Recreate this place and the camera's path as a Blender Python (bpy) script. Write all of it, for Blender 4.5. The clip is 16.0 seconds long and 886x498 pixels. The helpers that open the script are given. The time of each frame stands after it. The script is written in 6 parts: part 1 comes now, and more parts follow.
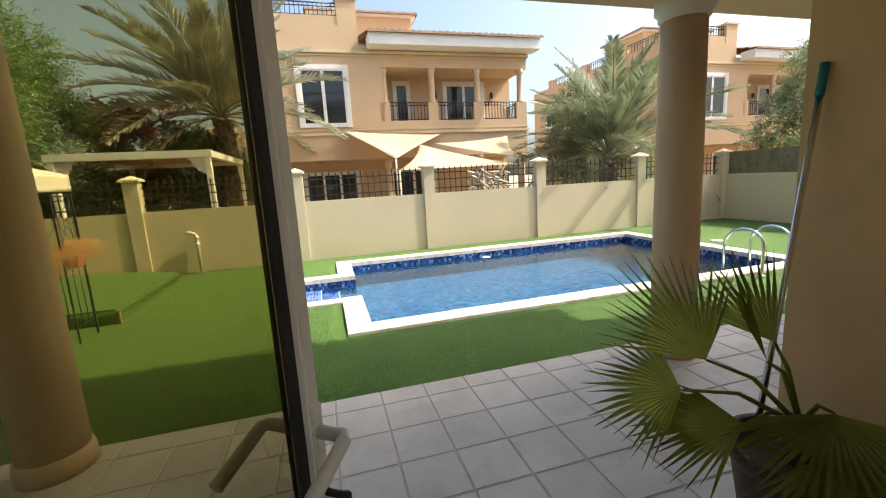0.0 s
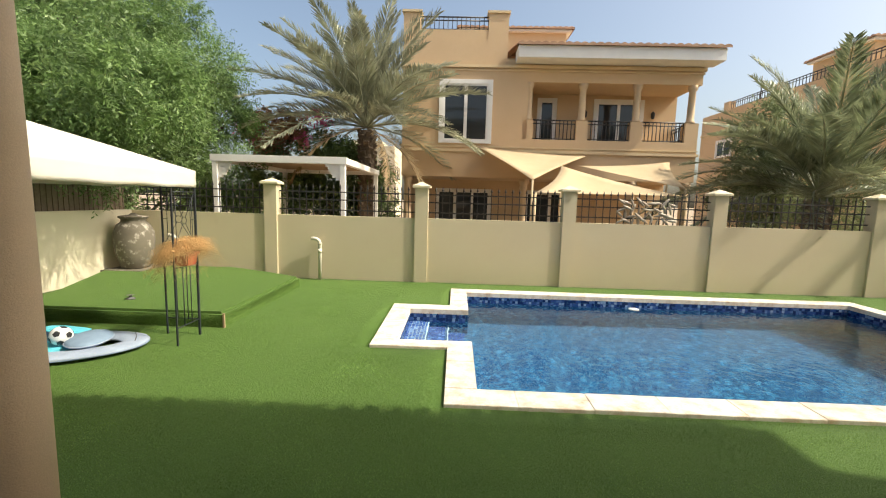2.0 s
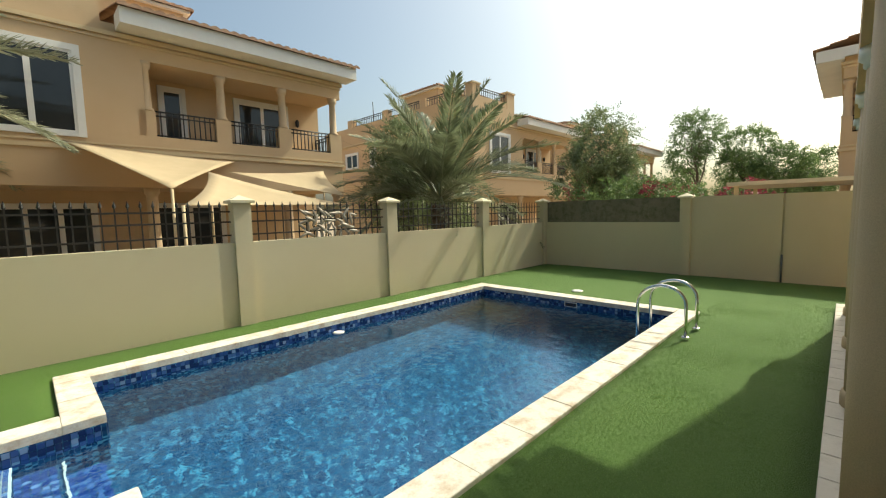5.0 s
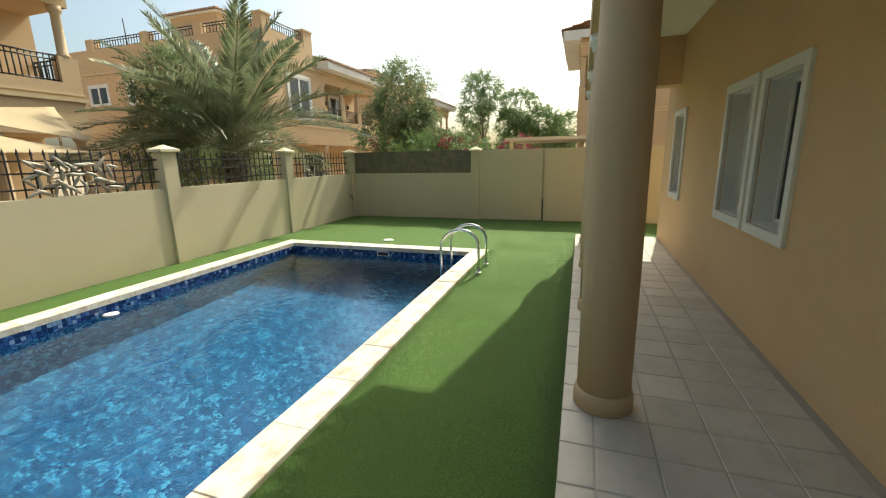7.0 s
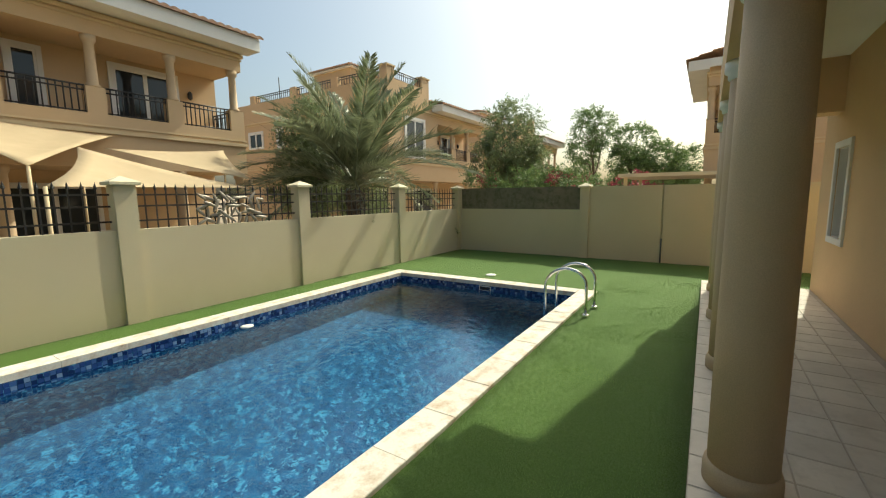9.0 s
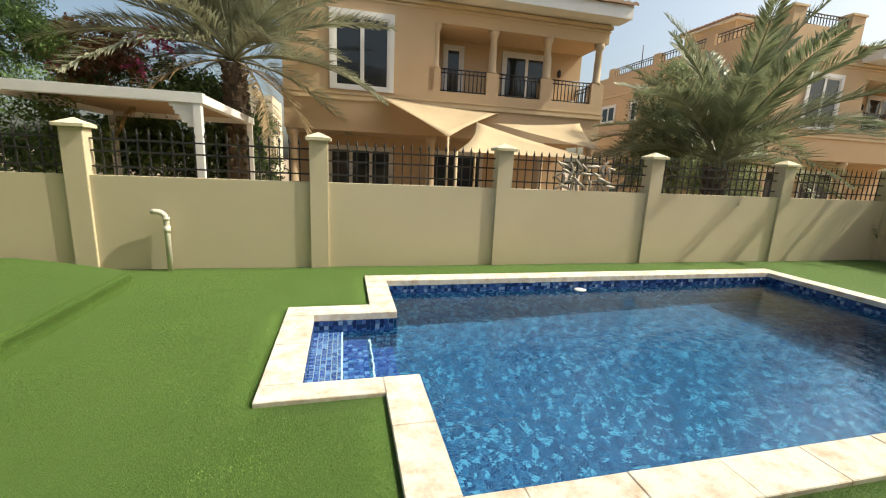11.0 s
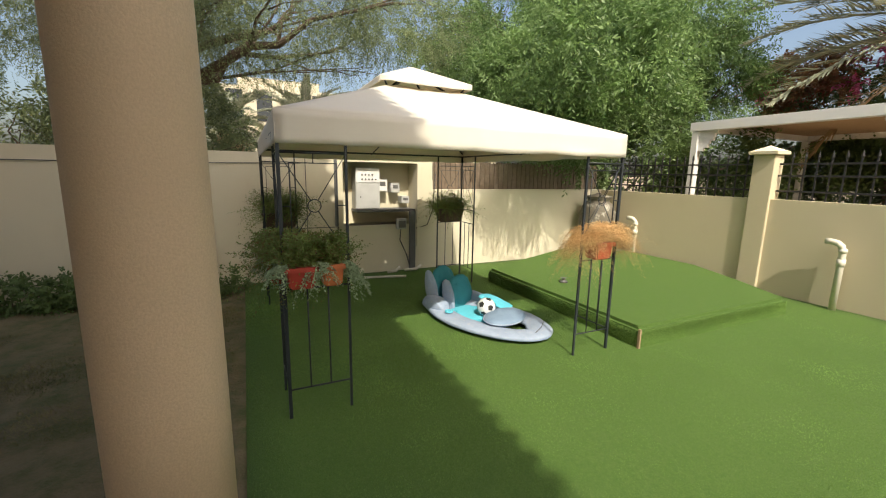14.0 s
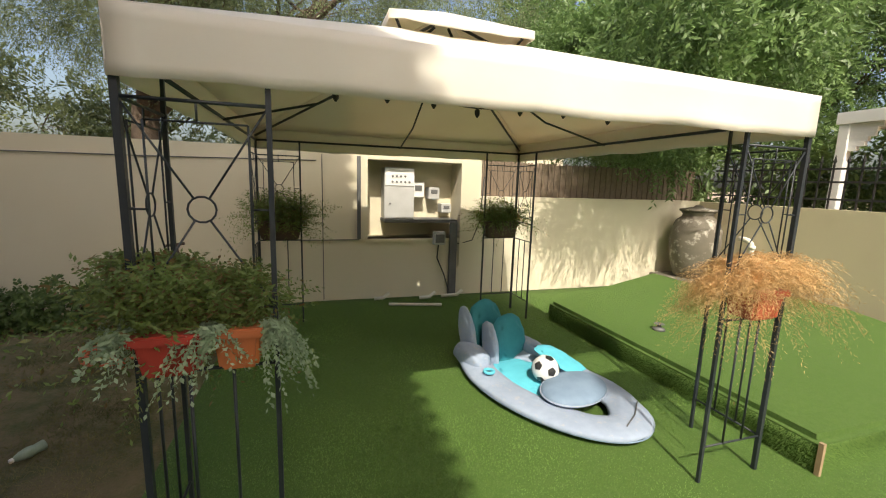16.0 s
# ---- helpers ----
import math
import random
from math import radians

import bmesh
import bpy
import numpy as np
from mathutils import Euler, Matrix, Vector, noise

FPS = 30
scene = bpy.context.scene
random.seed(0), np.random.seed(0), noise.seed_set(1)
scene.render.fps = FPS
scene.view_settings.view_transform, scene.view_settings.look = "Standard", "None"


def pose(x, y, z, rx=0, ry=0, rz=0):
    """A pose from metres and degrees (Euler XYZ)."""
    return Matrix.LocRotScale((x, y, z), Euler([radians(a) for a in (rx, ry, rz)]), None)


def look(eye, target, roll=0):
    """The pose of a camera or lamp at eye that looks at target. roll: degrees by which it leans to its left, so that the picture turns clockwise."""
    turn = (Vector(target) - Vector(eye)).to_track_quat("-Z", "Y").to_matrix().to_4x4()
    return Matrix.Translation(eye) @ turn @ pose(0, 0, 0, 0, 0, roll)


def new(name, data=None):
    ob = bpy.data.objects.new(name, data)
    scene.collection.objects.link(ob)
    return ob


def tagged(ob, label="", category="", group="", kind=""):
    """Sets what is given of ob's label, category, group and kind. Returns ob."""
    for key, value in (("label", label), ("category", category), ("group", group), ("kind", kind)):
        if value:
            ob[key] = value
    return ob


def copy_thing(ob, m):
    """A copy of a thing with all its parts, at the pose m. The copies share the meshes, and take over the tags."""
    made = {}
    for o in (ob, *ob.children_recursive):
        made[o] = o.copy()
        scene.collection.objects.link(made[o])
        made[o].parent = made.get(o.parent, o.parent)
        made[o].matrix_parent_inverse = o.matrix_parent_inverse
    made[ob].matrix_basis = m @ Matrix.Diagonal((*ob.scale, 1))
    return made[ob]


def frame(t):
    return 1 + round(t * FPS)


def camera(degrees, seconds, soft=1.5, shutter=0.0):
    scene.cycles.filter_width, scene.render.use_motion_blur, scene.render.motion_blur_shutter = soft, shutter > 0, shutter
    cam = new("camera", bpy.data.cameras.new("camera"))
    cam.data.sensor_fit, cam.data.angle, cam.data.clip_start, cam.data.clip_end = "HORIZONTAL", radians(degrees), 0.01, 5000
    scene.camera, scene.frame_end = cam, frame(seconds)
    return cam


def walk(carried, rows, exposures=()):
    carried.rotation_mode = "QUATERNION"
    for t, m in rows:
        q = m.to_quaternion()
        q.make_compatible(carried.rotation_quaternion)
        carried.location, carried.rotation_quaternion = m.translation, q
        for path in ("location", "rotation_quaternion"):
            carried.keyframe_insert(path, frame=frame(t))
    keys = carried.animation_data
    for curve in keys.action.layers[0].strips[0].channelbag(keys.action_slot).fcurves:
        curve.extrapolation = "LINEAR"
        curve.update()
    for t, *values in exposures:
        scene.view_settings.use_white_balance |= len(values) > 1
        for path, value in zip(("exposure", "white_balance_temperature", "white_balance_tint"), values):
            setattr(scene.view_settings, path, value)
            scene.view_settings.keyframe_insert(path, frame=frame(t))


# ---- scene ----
cam = camera(94.3, 16.0, 1.15)
PATH = [
    (0, (0.348, 0.06, 1.67), (0.879, 1.958, 1.333), -3.3),
    (0.5, (0.392, 0.386, 1.732), (0.939, 2.274, 1.361), -1.8),
    (1, (0.449, 0.723, 1.696), (1.147, 2.576, 1.417), -0.4),
    (1.5, (0.485, 1.004, 1.677), (0.847, 2.96, 1.47), 0.6),
    (2, (0.509, 1.305, 1.699), (0.451, 3.29, 1.467), 1.6),
    (2.5, (0.428, 1.651, 1.699), (0.401, 3.64, 1.493), 0.3),
    (3, (0.392, 2.001, 1.682), (0.192, 3.983, 1.506), -0.9),
    (3.5, (0.367, 2.341, 1.694), (0.289, 4.328, 1.479), 0.1),
    (4, (0.362, 2.604, 1.724), (1.075, 4.459, 1.491), -1.7),
    (4.5, (0.371, 2.774, 1.708), (1.466, 4.439, 1.528), -0.7),
    (5, (0.363, 2.917, 1.737), (1.784, 4.312, 1.557), -1.4),
    (7.3, (0.343, 2.926, 1.767), (2.216, 3.498, 1.36), -0.8),
    (7.5, (0.342, 2.923, 1.774), (2.227, 3.499, 1.436), -0.8),
    (8, (0.349, 2.939, 1.777), (2.254, 3.51, 1.566), -0.7),
    (8.5, (0.376, 2.948, 1.767), (2.214, 3.704, 1.542), -0.2),
    (8.7, (0.368, 2.952, 1.766), (2.144, 3.84, 1.53), -0.6),
    (11, (0.162, 3.131, 1.661), (0.632, 5.035, 1.265), 2.6),
    (11.5, (0.097, 3.146, 1.686), (-0.028, 5.121, 1.398), 0.6),
    (12, (0.065, 3.11, 1.664), (-0.666, 4.95, 1.384), 0.3),
    (12.5, (0.17, 3.105, 1.644), (-1.014, 4.685, 1.326), 2.1),
    (13, (0.162, 3.078, 1.621), (-1.267, 4.44, 1.298), 1.0),
    (13.5, (0.151, 3.055, 1.627), (-1.485, 4.169, 1.34), 1.1),
    (14, (0.091, 3.059, 1.612), (-1.683, 3.909, 1.25), 1.0),
    (14.5, (-0.069, 3.157, 1.623), (-1.831, 4.041, 1.285), 1.2),
    (15, (-0.303, 3.306, 1.521), (-2.112, 4.09, 1.183), 0.9),
    (15.5, (-0.65, 3.597, 1.437), (-2.449, 4.322, 0.949), 3.9),
    (16, (-1.125, 3.771, 1.505), (-3.008, 4.365, 1.187), 1.8),
]
walk(cam, [(t, look(eye, target, roll)) for t, eye, target, roll in PATH],
     exposures=[(0, 1.15, 6350, 8), (0.5, 1.0, 6500, 8), (1.0, 0.74, 6600, 8), (1.5, 0.58, 6800, 8), (2.0, 0.62, 6850, 6), (4.0, 0.53, 6850, 1), (5.0, 0.28, 6700, -4), (7.5, 0.54, 6650, -4), (8.0, 0.43, 6650, -4), (8.7, 0.24, 6700, -4), (11.0, 0.38, 6800, 3), (12.5, 0.44, 6900, 5), (13.0, 0.4, 6900, 6), (14.0, 0.47, 6700, 8), (16.0, 0.56, 6700, 9)])

# ---- light ----
SUN_ELEV, SUN_SLOPE = radians(48.0), 0.19
world = bpy.data.worlds.new("world")
scene.world = world
world.use_nodes = True
wn = world.node_tree
sky = wn.nodes.new("ShaderNodeTexSky")
sky.sky_type, sky.sun_disc = "NISHITA", False
sky.sun_elevation, sky.sun_rotation = SUN_ELEV, math.pi / 2 + math.atan(SUN_SLOPE)
sky.air_density, sky.dust_density, sky.ozone_density = 1.0, 5.0, 0.3
wn.nodes["Background"].inputs["Strength"].default_value = 0.15
wn.links.new(sky.outputs[0], wn.nodes["Background"].inputs["Color"])
sun = new("sun", bpy.data.lights.new("sun", "SUN"))
sun.data.energy, sun.data.angle, sun.data.color = 3.6, radians(0.53), (1.0, 0.93, 0.82)
sun_from = Vector((math.cos(SUN_ELEV), -SUN_SLOPE * math.cos(SUN_ELEV), math.sin(SUN_ELEV)))
sun.matrix_world = look(sun_from * 60, (0, 0, 0))


# ---- materials ----
def nodes_of(name):
    m = bpy.data.materials.new(name)
    m.use_nodes = True
    t = m.node_tree
    return m, t, t.nodes["Principled BSDF"]


def noise_node(t, vec, scale, detail=4.0, rough=0.6):
    n = t.nodes.new("ShaderNodeTexNoise")
    n.inputs["Scale"].default_value, n.inputs["Detail"].default_value, n.inputs["Roughness"].default_value = scale, detail, rough
    t.links.new(vec, n.inputs["Vector"])
    return n.outputs["Fac"]


def mix_rgb(t, fac, a, b, kind="MIX"):
    n = t.nodes.new("ShaderNodeMix")
    n.data_type, n.blend_type = "RGBA", kind
    for sock, v in ((n.inputs[0], fac), (n.inputs[6], a), (n.inputs[7], b)):
        if hasattr(v, "is_linked"):
            t.links.new(v, sock)
        else:
            sock.default_value = (*v, 1) if isinstance(v, tuple) else v
    return n.outputs[2]


def ramp(t, fac, lo, hi):
    n = t.nodes.new("ShaderNodeMapRange")
    n.inputs["From Min"].default_value, n.inputs["From Max"].default_value = lo, hi
    t.links.new(fac, n.inputs["Value"])
    return n.outputs[0]


def bump(t, bsdf, height, strength, dist=0.01):
    n = t.nodes.new("ShaderNodeBump")
    n.inputs["Strength"].default_value, n.inputs["Distance"].default_value = strength, dist
    t.links.new(height, n.inputs["Height"])
    t.links.new(n.outputs[0], bsdf.inputs["Normal"])


def surface(name, c1, c2, scale=1.2, rough=0.8, grain=90.0, relief=0.25, metal=0.0, stain=None, random_by=0.0, dist=0.004, stain_at=(0.56, 0.74)):
    """Two colours mixed by a broad noise, a fine grain, an optional stain colour and a relief."""
    m, t, b = nodes_of(name)
    pos = t.nodes.new("ShaderNodeNewGeometry").outputs["Position"]
    col = mix_rgb(t, ramp(t, noise_node(t, pos, scale, 5), 0.35, 0.65), c1, c2)
    fine = noise_node(t, pos, grain, 3)
    col = mix_rgb(t, ramp(t, fine, 0.3, 0.7), col, tuple(0.82 * v for v in c1), "MIX") if relief > 0.3 else col
    if stain:
        col = mix_rgb(t, ramp(t, noise_node(t, pos, scale * 2.7, 6, 0.7), *stain_at), col, stain)
    if random_by:
        r = t.nodes.new("ShaderNodeObjectInfo").outputs["Random"]
        n = t.nodes.new("ShaderNodeHueSaturation")
        t.links.new(ramp(t, r, 0, 1), n.inputs["Value"])
        n2 = t.nodes.new("ShaderNodeMapRange")
        t.links.new(r, n2.inputs["Value"])
        n2.inputs["To Min"].default_value, n2.inputs["To Max"].default_value = 1 - random_by, 1 + random_by
        t.links.new(n2.outputs[0], n.inputs["Value"])
        t.links.new(col, n.inputs["Color"])
        col = n.outputs[0]
    t.links.new(col, b.inputs["Base Color"])
    b.inputs["Roughness"].default_value, b.inputs["Metallic"].default_value = rough, metal
    bump(t, b, fine, relief, dist)
    return m


def leafy(name, c1, c2, glow=0.35, rough=0.5, c3=None):
    """Leaves: colour varies from leaf to leaf, and light shines through."""
    m, t, b = nodes_of(name)
    r = t.nodes.new("ShaderNodeNewGeometry").outputs["Random Per Island"]
    col = mix_rgb(t, r, c1, c2)
    pos = t.nodes.new("ShaderNodeNewGeometry").outputs["Position"]
    col = mix_rgb(t, ramp(t, noise_node(t, pos, 1.3, 3), 0.42, 0.66), col, tuple(min(1, 1.55 * v) for v in c2))
    if c3:
        col = mix_rgb(t, ramp(t, r, 0.8, 0.9), col, c3)
    t.links.new(col, b.inputs["Base Color"])
    b.inputs["Roughness"].default_value = rough
    tr = t.nodes.new("ShaderNodeBsdfTranslucent")
    t.links.new(col, tr.inputs["Color"])
    mx = t.nodes.new("ShaderNodeMixShader")
    mx.inputs[0].default_value = glow
    t.links.new(b.outputs[0], mx.inputs[1])
    t.links.new(tr.outputs[0], mx.inputs[2])
    t.links.new(mx.outputs[0], t.nodes["Material Output"].inputs["Surface"])
    return m


PLASTER = surface("ochre_plaster", (0.66, 0.48, 0.295), (0.61, 0.435, 0.26), 0.7, 0.9, 160, 0.35, stain=(0.57, 0.405, 0.24))
OWN_PLASTER = surface("orange_plaster", (0.76, 0.53, 0.30), (0.70, 0.475, 0.26), 0.9, 0.85, 180, 0.35, stain=(0.64, 0.44, 0.245))
COLUMN = surface("column_paint", (0.635, 0.475, 0.305), (0.585, 0.435, 0.275), 1.5, 0.8, 150, 0.4)
CREAM = surface("cream_wall_paint", (0.66, 0.58, 0.40), (0.61, 0.53, 0.36), 0.8, 0.9, 140, 0.35, stain=(0.57, 0.495, 0.335))
# The wall cream made paler, to put sky light into its shaded stretch.
SIDE_WALL = surface("skylit_side_wall_cream", (0.74, 0.68, 0.51), (0.69, 0.63, 0.46), 0.8, 0.9, 140, 0.35, stain=(0.64, 0.58, 0.43))
CAPSTONE = surface("cream_cap", (0.78, 0.70, 0.50), (0.70, 0.62, 0.44), 2.0, 0.85, 100, 0.25)
TRIM = surface("stone_trim", (0.66, 0.52, 0.32), (0.60, 0.47, 0.29), 1.5, 0.85, 100, 0.25)
WHITE = surface("white_paint", (0.80, 0.79, 0.76), (0.74, 0.73, 0.70), 1.5, 0.6, 120, 0.15)
SOFFIT = surface("white_ceiling", (0.78, 0.76, 0.70), (0.74, 0.72, 0.66), 1.0, 0.9, 120, 0.2)
ROOF = surface("clay_roof_tile", (0.34, 0.20, 0.13), (0.46, 0.30, 0.20), 3.0, 0.85, 60, 0.3, stain=(0.22, 0.15, 0.11))
IRON = surface("black_iron", (0.02, 0.02, 0.022), (0.032, 0.03, 0.03), 6, 0.5, 200, 0.2)
POST = surface("gazebo_steel", (0.018, 0.024, 0.03), (0.03, 0.036, 0.042), 5, 0.45, 200, 0.2)
STEEL = surface("polished_steel", (0.75, 0.75, 0.74), (0.66, 0.66, 0.65), 4, 0.18, 200, 0.05, metal=1.0)
def cloth(name, c1, c2, thin=0.36):
    """Woven fabric that lets some light through."""
    m = surface(name, c1, c2, 1.6, 0.9, 500, 0.3, dist=0.002)
    t = m.node_tree
    b = t.nodes["Principled BSDF"]
    tr = t.nodes.new("ShaderNodeBsdfTranslucent")
    tr.inputs["Color"].default_value = (c1[0], c1[1] * 0.84, c1[2] * 0.68, 1)
    mx = t.nodes.new("ShaderNodeMixShader")
    mx.inputs[0].default_value = thin
    t.links.new(b.outputs[0], mx.inputs[1])
    t.links.new(tr.outputs[0], mx.inputs[2])
    t.links.new(mx.outputs[0], t.nodes["Material Output"].inputs["Surface"])
    return m


FABRIC = cloth("canopy_fabric", (0.90, 0.88, 0.79), (0.86, 0.83, 0.73), 0.25)
SAIL = cloth("sail_fabric", (0.63, 0.50, 0.32), (0.57, 0.45, 0.28), 0.2)
STONE = surface("pale_coping_stone", (0.82, 0.78, 0.69), (0.76, 0.70, 0.59), 2.4, 0.8, 70, 0.35, stain=(0.50, 0.36, 0.23), random_by=0.06, stain_at=(0.45, 0.72))
TILE = surface("beige_floor_tile", (0.60, 0.55, 0.47), (0.51, 0.46, 0.385), 2.2, 0.42, 60, 0.2, stain=(0.43, 0.385, 0.32), random_by=0.05, stain_at=(0.50, 0.80))
GROUT = surface("grey_grout", (0.47, 0.42, 0.35), (0.40, 0.355, 0.29), 4, 0.95, 90, 0.3)
SAND = surface("sandy_ground", (0.40, 0.31, 0.21), (0.34, 0.26, 0.175), 0.6, 0.95, 30, 0.5, dist=0.02)
DIRT = surface("dry_dirt", (0.19, 0.145, 0.075), (0.085, 0.082, 0.03), 1.4, 0.95, 45, 0.8, stain=(0.06, 0.078, 0.02), dist=0.02, stain_at=(0.44, 0.66))
DARK = surface("dark_interior", (0.03, 0.027, 0.024), (0.04, 0.036, 0.03), 1, 0.8)
PIPE = surface("white_pvc", (0.72, 0.68, 0.58), (0.64, 0.60, 0.50), 5, 0.5, 90, 0.15, stain=(0.5, 0.44, 0.33))
REED = surface("reed_screen", (0.23, 0.175, 0.125), (0.16, 0.12, 0.085), 14, 0.95, 70, 0.6, dist=0.01)
MESH_DARK = surface("dark_shade_cloth", (0.25, 0.21, 0.15), (0.17, 0.15, 0.10), 2.2, 0.95, 60, 0.6, stain=(0.11, 0.115, 0.06), dist=0.01, stain_at=(0.46, 0.66))
GREY_BOX = surface("grey_metal_box", (0.50, 0.50, 0.48), (0.44, 0.44, 0.42), 4, 0.5, 100, 0.15)
DARKGREY = surface("dark_grey_plastic", (0.10, 0.10, 0.10), (0.14, 0.14, 0.135), 4, 0.6, 100, 0.2)
BARK = surface("bark", (0.16, 0.115, 0.08), (0.10, 0.075, 0.055), 9, 0.95, 40, 0.9, dist=0.03)
PALM_BARK = surface("palm_bark", (0.17, 0.125, 0.085), (0.10, 0.072, 0.05), 7, 0.95, 25, 1.0, dist=0.04)
TERRA = surface("terracotta_plastic", (0.48, 0.10, 0.045), (0.42, 0.085, 0.04), 6, 0.55, 90, 0.15)
RED_POT = surface("red_plastic", (0.42, 0.05, 0.032), (0.36, 0.04, 0.028), 6, 0.5, 90, 0.15)
BROWN = surface("brown_plastic", (0.09, 0.055, 0.035), (0.07, 0.045, 0.03), 6, 0.6, 90, 0.15)
CLAY = surface("clay_jar", (0.19, 0.165, 0.125), (0.12, 0.105, 0.08), 3, 0.85, 60, 0.4, stain=(0.46, 0.43, 0.36), stain_at=(0.54, 0.66))
HOSE = surface("orange_hose", (0.60, 0.14, 0.05), (0.52, 0.12, 0.05), 5, 0.5, 100, 0.1)
TEAL = surface("teal_mesh_fabric", (0.02, 0.20, 0.24), (0.03, 0.24, 0.28), 8, 0.7, 300, 0.3)
AQUA = surface("aqua_fabric", (0.10, 0.50, 0.62), (0.12, 0.56, 0.68), 8, 0.7, 300, 0.3)
FLOATGREY = surface("grey_float_fabric", (0.35, 0.42, 0.53), (0.29, 0.355, 0.46), 7, 0.75, 300, 0.3, stain=(0.42, 0.43, 0.44))
FLOATBLUE = surface("blue_grey_float_fabric", (0.22, 0.31, 0.42), (0.18, 0.26, 0.36), 7, 0.7, 300, 0.3)
BALLWHITE = surface("ball_white", (0.80, 0.80, 0.78), (0.74, 0.74, 0.72), 8, 0.45, 200, 0.1)
BALLBLACK = surface("ball_black", (0.02, 0.02, 0.02), (0.03, 0.03, 0.03), 8, 0.45, 200, 0.1)
WOODEDGE = surface("raw_wood_edge", (0.42, 0.30, 0.18), (0.35, 0.24, 0.14), 9, 0.9, 60, 0.4)
BRONZE = surface("silver_leaf_metal", (0.40, 0.36, 0.30), (0.30, 0.27, 0.22), 8, 0.5, 80, 0.3, metal=0.4)
FRAME = surface("champagne_aluminium", (0.85, 0.83, 0.77), (0.80, 0.78, 0.72), 5, 0.4, 150, 0.1, metal=0.0)
RUBBER = surface("black_gasket", (0.02, 0.02, 0.02), (0.03, 0.03, 0.03), 6, 0.6)
FAR_HOUSE = surface("far_house_paint", (0.62, 0.56, 0.42), (0.56, 0.50, 0.37), 0.6, 0.9, 60, 0.2)

NEEM = leafy("neem_leaves", (0.075, 0.14, 0.042), (0.155, 0.24, 0.08), 0.42)
NEEM_DARK = leafy("dark_leaves", (0.075, 0.125, 0.038), (0.135, 0.20, 0.065), 0.40)
GREY_GREEN = leafy("grey_green_leaves", (0.11, 0.145, 0.065), (0.20, 0.24, 0.115), 0.40)
PALM_LEAF = leafy("date_palm_leaf", (0.17, 0.18, 0.115), (0.31, 0.32, 0.225), 0.25, 0.42)
PALM_GREEN = leafy("green_palm_leaf", (0.12, 0.145, 0.075), (0.235, 0.26, 0.155), 0.25, 0.42)
PALM_DRY = leafy("dry_palm_leaf", (0.30, 0.22, 0.12), (0.40, 0.31, 0.18), 0.3, 0.7)
FAN_LEAF = leafy("fan_palm_leaf", (0.24, 0.28, 0.06), (0.33, 0.35, 0.085), 0.72, 0.4)
BROWN_TIP = leafy("brown_leaf_tip", (0.16, 0.10, 0.05), (0.22, 0.14, 0.07), 0.4, 0.7)
BLOOM = leafy("bougainvillea", (0.46, 0.05, 0.14), (0.58, 0.13, 0.24), 0.4)
DULL_BLOOM = leafy("faded_blossom", (0.22, 0.04, 0.06), (0.30, 0.07, 0.08), 0.4)
RUST = leafy("rusty_leaves", (0.30, 0.10, 0.06), (0.22, 0.13, 0.06), 0.4)
FERN = leafy("asparagus_fern", (0.07, 0.115, 0.03), (0.15, 0.20, 0.055), 0.4, c3=(0.20, 0.13, 0.05))
SILVER = leafy("silver_leaves", (0.17, 0.24, 0.14), (0.26, 0.33, 0.21), 0.35)
STRAW = leafy("straw_plant", (0.36, 0.225, 0.095), (0.54, 0.37, 0.18), 0.4, 0.7)
TURFBLADE = leafy("turf_blades", (0.096, 0.185, 0.03), (0.152, 0.25, 0.06), 0.35, 0.6)


def turf_material():
    m, t, b = nodes_of("artificial_turf")
    pos = t.nodes.new("ShaderNodeNewGeometry").outputs["Position"]
    col = mix_rgb(t, ramp(t, noise_node(t, pos, 0.9, 4), 0.3, 0.7), (0.096, 0.178, 0.027), (0.126, 0.21, 0.04))
    col = mix_rgb(t, ramp(t, noise_node(t, pos, 0.33, 3), 0.46, 0.70), col, (0.086, 0.165, 0.026))
    col = mix_rgb(t, ramp(t, noise_node(t, pos, 6.0, 5, 0.7), 0.45, 0.75), col, (0.12, 0.188, 0.044))
    col = mix_rgb(t, ramp(t, noise_node(t, pos, 38, 3, 0.7), 0.40, 0.70), col, (0.07, 0.15, 0.016))
    fine = noise_node(t, pos, 150, 2, 0.8)
    col = mix_rgb(t, ramp(t, fine, 0.35, 0.62), (0.06, 0.13, 0.016), col)
    t.links.new(col, b.inputs["Base Color"])
    b.inputs["Roughness"].default_value = 0.85
    bump(t, b, fine, 0.9, 0.012)
    return m


